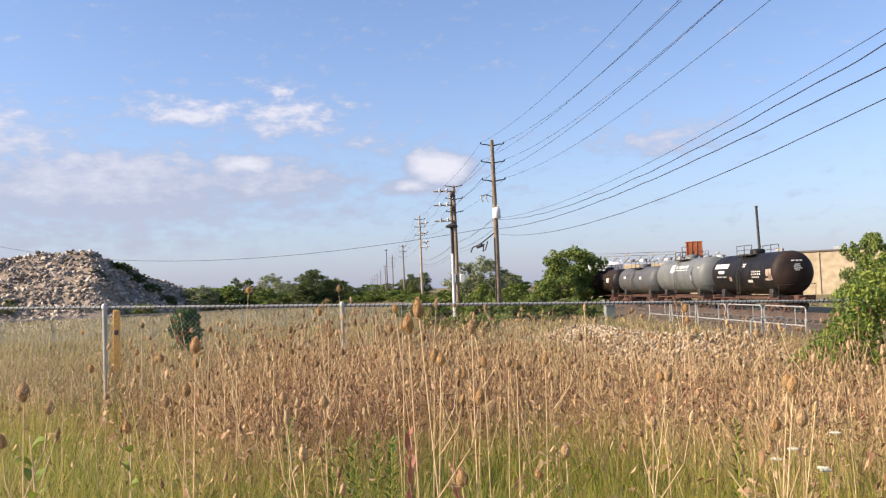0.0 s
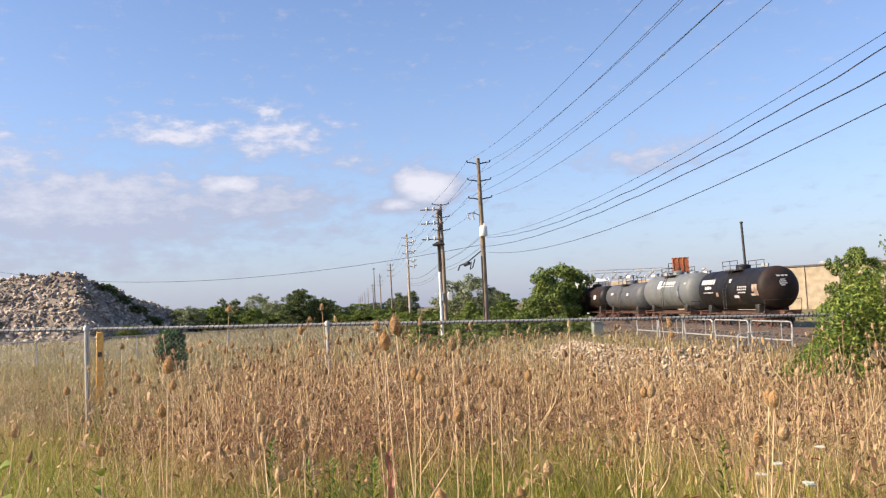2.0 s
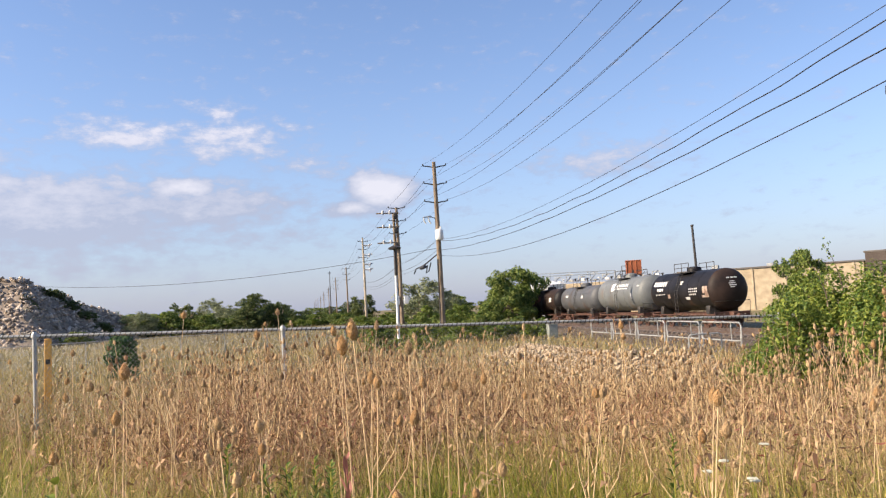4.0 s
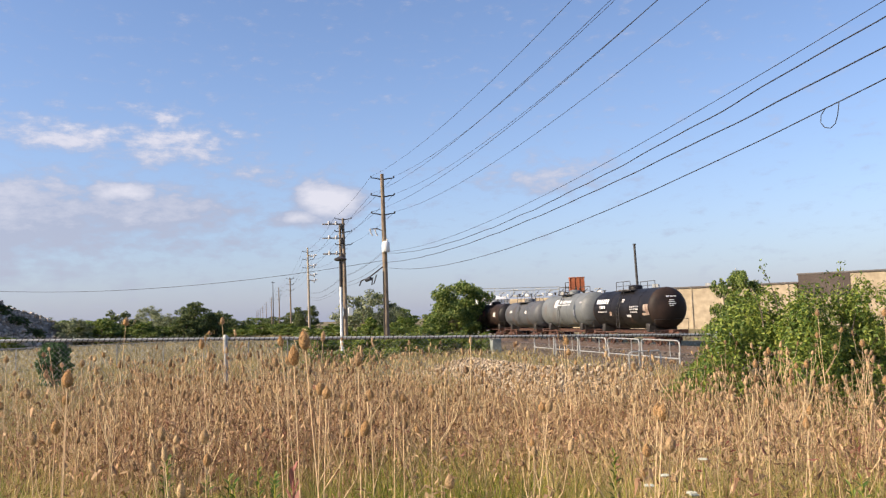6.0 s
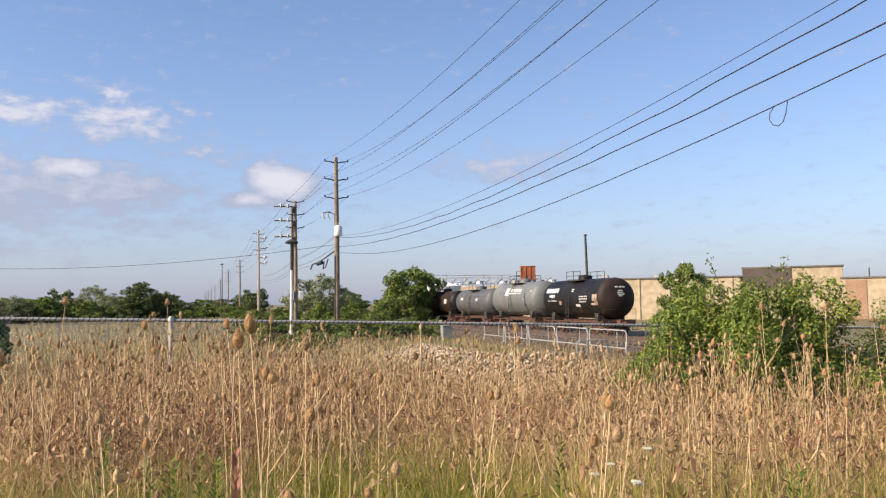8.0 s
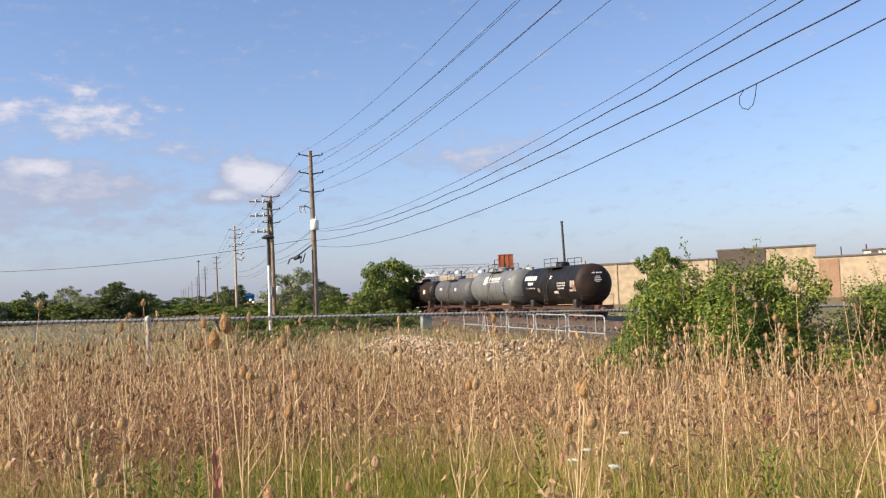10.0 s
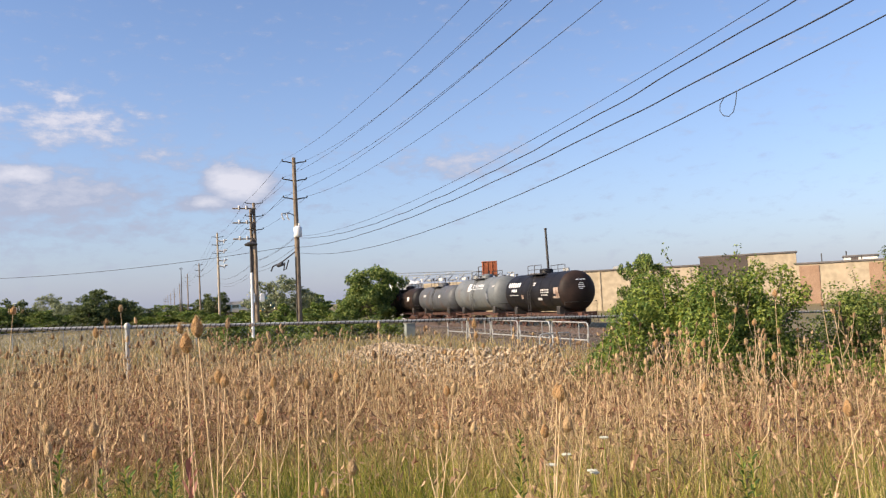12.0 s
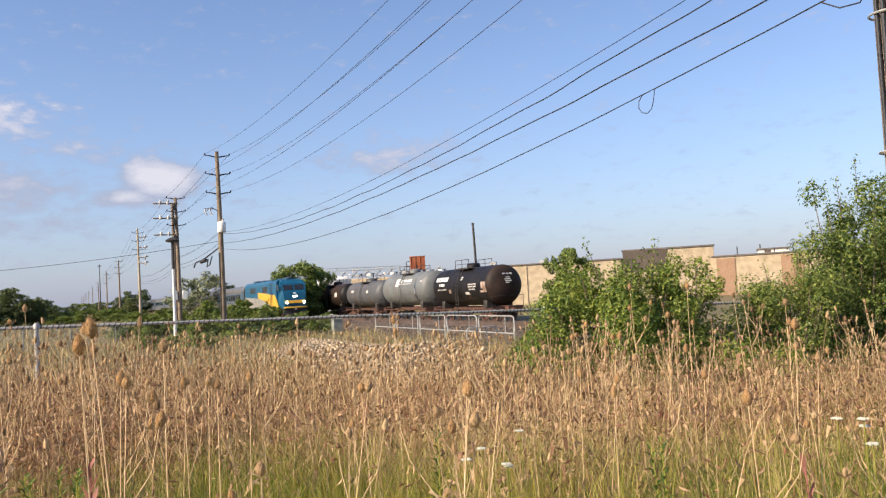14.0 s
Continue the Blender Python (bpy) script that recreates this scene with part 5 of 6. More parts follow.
tree("pine", -8.35, 39.0, 1.62, 1.8, "small dark green bushy conifer in the grass", "conifer", "conifer")


# ---- near thickets beside the fence, leaf by leaf ----
def thicket(name, x, y, blobs, count, size, leaf, label, shoots, seed):
    r2 = np.random.default_rng(seed)
    base = float(gz(x, y))
    t = thing(name, pose(x, y, base), label, "shrub")
    v, f = leaf_cloud(blobs, count, size, r2)
    part("crown", array_mesh("crown", v, f, [M[leaf]]), None, t, "dense green leaves")
    g = Geo()
    for b in blobs:
        g.tube([(b[0] * 0.25, b[1] * 0.3, -0.1), (b[0] * 0.7, b[1] * 0.6, b[2] * 0.5), (b[0], b[1], b[2])], [0.03, 0.02, 0.006], 6)
    part("stem", g, M["bark"], t)
    for sx, sy, z0, z1, lean in shoots:
        n = 16
        pts = [(sx + lean * u * u, sy, z0 + (z1 - z0) * u) for u in np.linspace(0, 1, 6)]
        s = part("shoot", Geo().tube(pts, [0.012, 0.01, 0.008, 0.006, 0.005, 0.003], 5), M["bark"], t)
        bl = [(p[0], p[1], p[2], 0.09, 0.09, 0.09) for p in pts[1:]]
        v, f = leaf_cloud(bl, 60, size * 0.95, r2)
        part("shoot_leaves", array_mesh("shoot_leaves", v, f, [M[leaf]]), None, s)
    return t


def blob_row(specs, r2, k, spread):
    out = []
    for x, y, z, r in specs:
        for _ in range(k):
            d = r2.normal(0, spread, 3)
            out.append((x + d[0] * r, y + d[1] * r, max(0.1, z * 0.95 + d[2] * r), *(r * r2.uniform(0.38, 0.62, 3))))
    return out


r4 = np.random.default_rng(31)
thicket("thicket", 8.1, 10.7, blob_row([(-1.55, 0.4, 0.75, 0.55), (-1.3, 0.3, 1.3, 0.5), (-0.95, 0.1, 0.7, 0.75), (-0.8, 0.2, 1.75, 0.55), (-0.3, -0.2, 0.9, 0.8), (-0.25, 0.1, 1.95, 0.5), (0.2, -0.3, 1.35, 0.7), (0.3, 0.1, 1.95, 0.5),
                                          (0.75, -0.4, 0.8, 0.75), (0.8, -0.2, 1.85, 0.5), (1.2, -0.4, 1.45, 0.6), (1.4, -0.2, 1.9, 0.42), (1.45, -0.5, 0.7, 0.65), (1.9, -0.5, 0.55, 0.55), (2.3, -0.4, 0.5, 0.5)], r4, 7, 0.55),
        72000, 0.030, "leaf_light", "sunlit bright green leafy thicket grown into the fence",
        [(-0.3, 0, 2.0, 2.8, -0.25), (-0.5, 0.1, 1.9, 2.6, -0.3), (0.6, -0.2, 2.0, 2.75, 0.1), (0.8, -0.2, 1.9, 2.6, 0.2), (0.45, -0.1, 1.9, 2.6, 0.05), (1.4, -0.3, 1.8, 2.4, 0.1)], 41)
thicket("thicket", 11.35, 10.4, blob_row([(-0.65, 0.3, 0.7, 0.75), (-0.35, 0.2, 1.5, 0.6), (0.1, 0, 0.8, 0.9), (0.05, 0.1, 1.95, 0.5), (0.5, 0, 1.5, 0.75), (0.7, 0.1, 2.1, 0.5), (1.0, 0, 0.9, 0.8)], r4, 7, 0.5),
        34000, 0.026, "leaf_hedge", "dusty green bushy shrub behind the weeds",
        [(0.0, 0.2, 1.9, 2.5, -0.1), (0.6, 0.1, 2.2, 2.75, 0.1)], 42)
thicket("thicket", 14.0, 10.9, blob_row([(-1.3, 0, 0.9, 0.8), (-0.95, 0, 1.8, 0.7), (-0.6, 0, 2.7, 0.6), (-0.3, -0.1, 1.2, 1.0), (-0.1, 0, 3.3, 0.6), (0.1, 0, 2.3, 0.9), (0.4, -0.1, 3.0, 0.8), (0.5, -0.1, 3.6, 0.65), (0.9, -0.3, 2.9, 0.9), (1.1, -0.4, 1.6, 1.1), (1.2, -0.3, 3.7, 0.75), (1.6, -0.5, 3.4, 0.9)], r4, 7, 0.5),
        60000, 0.032, "leaf_mid", "tall dense green shrub beside the near pole",
        [(-1.0, 0, 2.3, 3.2, -0.15), (-0.3, 0, 3.3, 4.1, -0.1), (0.2, 0, 3.7, 4.5, 0.0), (-0.6, 0, 2.9, 3.6, -0.1), (0.9, -0.3, 3.9, 4.8, 0.0)], 43)


# ---- pale stones dumped beyond the fence ----
def build_stones():
    r2 = np.random.default_rng(9)
    v, f, o = [], [], 0
    tri = []
    for face in CHUNK_FACES:
        tri += [(face[0], face[a], face[a + 1]) for a in range(1, len(face) - 1)]
    tri = np.array(tri)
    for k in range(12000):
        u = r2.random()
        y = 16 + 27 * u
        c = 7.9 + 0.14 * (y - 16)
        x = c + r2.normal(0, 1.5)
        h = (1.32 - 0.030 * (y - 16)) * math.exp(-((x - c) / 1.7) ** 2) * r2.uniform(0.15, 1.0)
        s = r2.uniform(0.03, 0.10)
        q = chunk(s * r2.uniform(0.6, 1.3, 3) * np.array([1, 1, 0.75]), r2, 0.14)
        q = (np.array(Euler(r2.uniform(-1, 1, 3) * 3).to_matrix()) @ q.T).T + (x, y, float(gz(x, y)) + h)
        v.append(q)
        f.append(tri + o)
        o += len(q)
    tagged(new("dumped_stones", array_mesh("dumped_stones", np.concatenate(v), np.concatenate(f), [M["pale_stone"]])), "bank of pale broken stones beside the railway", "stones", kind="stuff")


build_stones()


# ---- the weeds: grass, dead teasels, docks ----
def sector(count, r0, r1, r2, a0=-44, a1=66, power=1.0):
    """Random places in front of the camera between two distances."""
    a = np.radians(r2.uniform(a0, a1, count))
    r = (r0 ** power + (r1 ** power - r0 ** power) * r2.random(count)) ** (1 / power)
    return r * np.sin(a), r * np.cos(a)


def blades(x, y, h, w, lean, r2, segs=3):
    """Curved tapering blades of grass as arrays."""
    n = len(x)
    a = r2.uniform(0, 2 * math.pi, n)
    d = np.stack([np.cos(a), np.sin(a)], -1)
    t = r2.uniform(0, 2 * math.pi, n)
    side = np.stack([np.cos(t), np.sin(t)], -1)
    z = gz(x, y)
    v, f = [], []
    for k in range(segs + 1):
        u = k / segs
        c = np.stack([x, y], -1) + d * (lean * h * u ** 1.9)[:, None]
        zz = z - 0.02 + h * (u - 0.28 * lean * u * u)
        ww = (w * (1 - u) ** 0.7)[:, None]
        if k < segs:
            v += [np.column_stack([c - side * ww, zz]), np.column_stack([c + side * ww, zz])]
        else:
            v += [np.column_stack([c, zz])]
    m = 2 * segs + 1
    V = np.stack(v, 1).reshape(-1, 3)
    o = np.arange(n)[:, None] * m
    for k in range(segs - 1):
        f += [o + np.array([[2 * k, 2 * k + 1, 2 * k + 3]]), o + np.array([[2 * k, 2 * k + 3, 2 * k + 2]])]
    f += [o + np.array([[2 * segs - 2, 2 * segs - 1, 2 * segs]])]
    return V, np.concatenate(f)


def patch(x, y, s, seed):
    """Slow drift over the field, 0 to 1."""
    return 0.5 + 0.25 * (np.sin(x * s + seed) * np.sin(y * s * 1.3 + 2 * seed) + np.sin(x * s * 2.3 + y * s * 1.7 + seed * 3) * 0.8)


def stand(x, y):
    """How far the teasel stand has closed at a place, 0 to 1: open on the west side and close to the camera."""
    r = np.hypot(x, y)
    b = x / np.maximum(y, 0.5)
    west = np.maximum(smoothstep((b + 0.36) / 0.24), smoothstep((r - 12) / 3) * 0.6)
    east = 1 - 0.45 * smoothstep((b - 0.45) / 0.4)
    return west * east * smoothstep((r - 4.9 - 0.9 * np.sin(x * 1.3 + 0.5)) / 3.0)


def tall(x, y):
    """How tall the dead weeds stand: lower towards the stones and the thickets."""
    r, b = np.hypot(x, y), x / np.maximum(y, 0.5)
    east = 1 - 0.20 * smoothstep((b - 0.10) / 0.16) * smoothstep((r - 4.5) / 4)
    return east * (1 - 0.22 * smoothstep((-0.08 - b) / 0.12))


def join(chunks):
    vs, fs, o = [], [], 0
    for v, f in chunks:
        vs.append(v)
        fs.append(f + o)
        o += len(v)
    return np.concatenate(vs), np.concatenate(fs)


def build_grass():
    r2 = np.random.default_rng(12)
    out = {"g": [], "d": [], "f": []}
    for count, r0, r1, h0, h1, w in ((52000, 1.5, 6.8, 0.5, 1.08, 0.0040), (64000, 5.5, 14.0, 0.45, 0.95, 0.004), (50000, 13.5, 34, 0.3, 0.7, 0.010), (40000, 32, 90, 0.3, 0.65, 0.028), (16000, 80, 190, 0.3, 0.7, 0.09)):
        x, y = sector(count, r0, r1, r2, power=1.5)
        if r0 < 6:      # the same grass goes on round and behind the viewer
            bx, by = sector(16000, 1.2, 16, r2, 66, 316, 1.8)
            x, y = np.concatenate([x, bx]), np.concatenate([y, by])
        keep = (x < 19.4)
        x, y = x[keep], y[keep]
        h = r2.uniform(h0, h1, len(x)) * (0.75 + 0.5 * patch(x, y, 0.5, 2.0))
        lean = r2.uniform(0.08, 0.7, len(x))
        far = np.clip((np.hypot(x, y) - 14) / 10, 0, 1)
        green = r2.random(len(x)) < (0.74 - 0.50 * stand(x, y)) * (0.35 + 1.1 * patch(x, y, 0.9, 1.0)) * (1 - 0.35 * far) + 0.15 * np.clip((x - 2.5) / 5, 0, 1) * (y < 8)
        away = np.hypot(x, y) > 13.4
        for key, sel in (("g", green & ~away), ("d", ~green & ~away), ("f", away)):
            if not sel.any():
                continue
            out[key].append(blades(x[sel], y[sel], h[sel], w * r2.uniform(0.6, 1.3, sel.sum()), lean[sel], r2, 2 if key == "f" else 3))
    for key, name, m, label in (("g", "green_grass", "grass_green", "tall green and yellowing grass in the field"), ("d", "dry_grass", "grass_dry", "tall dry straw-coloured grass in the field"),
                                 ("f", "field_grass", "field_grass", "brown-olive dead grass beyond the fence")):
        tagged(new(name, array_mesh(name, *join(out[key]), [M[m]])), label, "grass", kind="stuff")


def build_stalks():
    """Thin dead upright stalks that thicken the stand, reddish in drifts."""
    r2 = np.random.default_rng(14)
    out, tint_ = [], []
    for count, r0, r1, w in ((15000, 3.0, 7.5, 0.0024), (30000, 6.5, 14, 0.0034), (9000, 13.5, 32, 0.007)):
        x, y = sector(count, r0, r1, r2, power=1.7)
        keep = (x < 16) & (r2.random(count) < (0.10 + 0.9 * stand(x, y)) * (0.3 + patch(x, y, 0.6, 0.6)))
        x, y = x[keep], y[keep]
        h = np.clip(r2.normal(1.05, 0.24, len(x)), 0.4, 1.6) * np.where(np.hypot(x, y) > 13.5, 0.75, 1) * tall(x, y)
        out.append(blades(x, y, h, w * r2.uniform(0.6, 1.4, len(x)), np.abs(r2.normal(0, 0.30, len(x))), r2, 3))
        red = (patch(x, y, 1.3, 4.0) + r2.normal(0, 0.16, len(x)) > 0.62).astype(int)
        tint_.append(np.tile(red, 5))
    tagged(new("dead_stalks", array_mesh("dead_stalks", *join(out), [M["stalk"], M["red_stalk"]], np.concatenate(tint_))), "thin dead pinkish-brown weed stalks", "weeds", kind="stuff")


def head_profile(r2, size):
    """An egg-shaped teasel head with a spiny outline."""
    return [(0, 0.25), (0.12, 0.8), (0.35, 1.0), (0.62, 0.86), (0.85, 0.5), (1.0, 0.12)]


def teasel_geo(r2, h, fine):
    """One dead teasel: (stem, head, bract and leaf) geometry with its foot at the origin."""
    stem, head, leaf = Geo(), Geo(), Geo()
    seg = 5 if fine else 3
    lean = r2.normal(0, 0.11, 2)
    top = Vector((lean[0] * h, lean[1] * h, h))
    mid = Vector((lean[0] * h * 0.35, lean[1] * h * 0.35, h * 0.5))
    stem.tube([(0, 0, -0.05), mid, top], [0.0034, 0.0027, 0.0018], seg, False)
    tips = [(top, (top - mid).normalized(), 1.0)]
    for k in range(int(r2.integers(1, 5))):
        u = r2.uniform(0.5, 0.9)
        p = Vector((0, 0, 0)).lerp(mid, u * 2) if u < 0.5 else mid.lerp(top, u * 2 - 1)
        a = r2.uniform(0, 6.28)
        ln = r2.uniform(0.18, 0.42) * h * 0.75
        q = p + Vector((math.cos(a) * ln * 0.38, math.sin(a) * ln * 0.38, ln * 0.55))
        e = q + Vector((math.cos(a) * ln * 0.10, math.sin(a) * ln * 0.10, ln * 0.42))
        stem.tube([p, q, e], [0.0026, 0.0021, 0.0016], seg, False)
        tips.append((e, (e - q).normalized(), r2.uniform(0.55, 0.95)))
    for e, d, s in tips:
        L, R = 0.045 * s * r2.uniform(0.7, 1.2), 0.0116 * s * r2.uniform(0.8, 1.2)
        n = 8 if fine else 6
        o = len(head.v)
        m = d.to_track_quat("Z", "Y").to_matrix()
        for i, (a, r) in enumerate(head_profile(r2, s)):
            for k in range(n):
                t = 2 * math.pi * (k + 0.5 * (i % 2)) / n
                j = 1 + r2.normal(0, 0.06)
                head.v.append(tuple(e + m @ Vector((R * r * j * math.cos(t), R * r * j * math.sin(t), L * a))))
        for i in range(5):
            for k in range(n):
                a, b = o + i * n + k, o + i * n + (k + 1) % n
                head.f += [(a, b, b + n), (a, b + n, a + n)]
        # spines that stand off the head
        for k in range(16):
            t, u = r2.uniform(0, 6.28), r2.uniform(0.08, 0.95)
            rr = math.sin(math.pi * u ** 0.8) ** 0.75 * R
            ln = R * r2.uniform(0.5, 1.2)
            b0 = e + m @ Vector((rr * 0.9 * math.cos(t), rr * 0.9 * math.sin(t), L * u))
            b1 = e + m @ Vector(((rr + ln) * math.cos(t), (rr + ln) * math.sin(t), L * u + ln * 0.7))
            w = m @ Vector((-math.sin(t), math.cos(t), 0)) * R * 0.15
            stem.add([b0 - w, b0 + w, b1], [(0, 1, 2)])
        # long curved bracts under the head
        for k in range(6 if fine else 3):
            t = r2.uniform(0, 6.28)
            ln = r2.uniform(0.03, 0.075) * s
            w = Vector((-math.sin(t), math.cos(t), 0)) * 0.0018
            p1 = e + m @ Vector((math.cos(t) * ln * 0.7, math.sin(t) * ln * 0.7, ln * 0.25))
            p2 = e + m @ Vector((math.cos(t) * ln * 0.9, math.sin(t) * ln * 0.9, ln * 0.8))
            leaf.add([e - w, e + w, p1 + w, p1 - w, p2], [(0, 1, 2), (0, 2, 3), (3, 2, 4)])
    # withered leaves hanging from the stem
    for k in range(int(r2.integers(4, 9))):
        u = r2.uniform(0.12, 0.75)
        p = Vector((0, 0, 0)).lerp(top, u)
        a = r2.uniform(0, 6.28)
        ln = r2.uniform(0.10, 0.26) * (1.15 - u)
        d = Vector((math.cos(a), math.sin(a), 0))
        w = Vector((-d.y, d.x, r2.uniform(-0.5, 0.5))) * ln * r2.uniform(0.06, 0.15)
        p1 = p + d * ln * 0.55 + Vector((0, 0, ln * 0.25))
        p2 = p + d * ln * 0.9 - Vector((0, 0, ln * r2.uniform(0.0, 0.7)))
        leaf.add([p - w * 0.3, p + w * 0.3, p1 + w, p1 - w, p2], [(0, 1, 2), (0, 2, 3), (3, 2, 4)])
    return stem, head, leaf


def tri_faces(faces):
    t = []
    for q in faces:
        t += [(q[0], q[a], q[a + 1]) for a in range(1, len(q) - 1)]
    return np.array(t)


def build_teasels():
    r2 = np.random.default_rng(17)
    kinds = []
    for k in range(14):
        s, h, l = teasel_geo(r2, 1.0, False)
        kinds.append([(np.array(q.v), tri_faces(q.f)) for q in (s, h, l)])
    V, F, I, o = [], [], [], 0
    for count, r0, r1 in ((150, 3.0, 5.5), (1000, 5.0, 9.0), (1550, 8.5, 13.2), (700, 13.5, 26.0), (500, 25, 60)):
        x, y = sector(count, r0, r1, r2, power=1.8)
        dens = (0.12 + 0.88 * stand(x, y)) * (0.45 + 0.8 * patch(x, y, 0.45, 0.6))
        ok = (x < 15.5) & (r2.random(count) < dens)
        for px, py in zip(x[ok], y[ok]):
            near = math.hypot(px, py)
            h = r2.normal(1.40, 0.14) if near < 13.5 else r2.normal(0.95, 0.2)
            h *= (float(tall(px, py)) if r2.random() < 0.85 else 1.0) * r2.uniform(0.8, 1.05)
            h = min(max(h, 0.6), 1.78)
            if near < 5.5:
                h = min(h, 1.3)
            a = r2.uniform(0, 6.28)
            c, s = math.cos(a), math.sin(a)
            rot = np.array([[c, -s, 0], [s, c, 0], [0, 0, 1]])
            z0 = float(gz(px, py))
            kd = kinds[int(r2.integers(0, 14))]
            for m, (q, t) in enumerate(kd):
                V.append((rot @ (q * np.array([h, h, h])).T).T + (px, py, z0))
                F.append(t + o)
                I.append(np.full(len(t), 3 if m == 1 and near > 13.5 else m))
                o += len(q)
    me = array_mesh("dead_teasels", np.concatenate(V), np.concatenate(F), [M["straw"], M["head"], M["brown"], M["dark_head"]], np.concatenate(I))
    tagged(new("dead_teasels", me), "dense stand of dead brown teasels in the field", "weeds", kind="stuff")


def build_undergrowth():
    """Withered brown leaves and stalks that fill the stand of teasels."""
    r2 = np.random.default_rng(19)
    V, F, o = [], [], 0
    I = []
    for count, r0, r1, size in ((80000, 3.8, 7.5, 0.018), (105000, 6.5, 13.2, 0.024), (8000, 13.5, 30, 0.036)):
        x, y = sector(count, r0, r1, r2, power=1.7)
        ok = (r2.random(count) < (0.08 + 0.92 * stand(x, y)) * (0.4 + 0.8 * patch(x, y, 0.45, 0.6))) & (x < 15.5)
        x, y = x[ok], y[ok]
        n = len(x)
        z = gz(x, y) + r2.uniform(0.1, 1.0, n) ** 0.9 * 1.12 * tall(x, y)
        d = r2.normal(0, 1, (n, 3)) * np.array([0.6, 0.6, 1.0])
        d /= np.linalg.norm(d, axis=1, keepdims=True)
        w = np.cross(d, r2.normal(0, 1, (n, 3)))
        w /= np.linalg.norm(w, axis=1, keepdims=True)
        ln = size * r2.uniform(0.6, 2.0, n)[:, None]
        c = np.stack([x, y, z], -1)
        curl = np.cross(d, w) * ln * 0.4
        v = np.stack([c - d * ln, c + w * ln * 0.10 + curl, c + d * ln, c - w * ln * 0.10 + curl], 1).reshape(-1, 3)
        q = np.arange(n)[:, None] * 4
        V.append(v)
        F.append(np.concatenate([np.concatenate([q, q + 1, q + 2], 1), np.concatenate([q, q + 2, q + 3], 1)]) + o)
        kind = (r2.random(n) < 0.08 * (patch(x, y, 1.1, 4.0) > 0.55)).astype(int)
        I.append(np.concatenate([kind, kind]))
        o += len(v)
    me = array_mesh("withered_leaves", np.concatenate(V), np.concatenate(F), [M["brown"], M["red_leaf"]], np.concatenate(I))
    tagged(new("withered_leaves", me), "withered brown and reddish leaves among the teasels", "weeds", kind="stuff")


build_grass()
build_stalks()
build_teasels()
build_undergrowth()


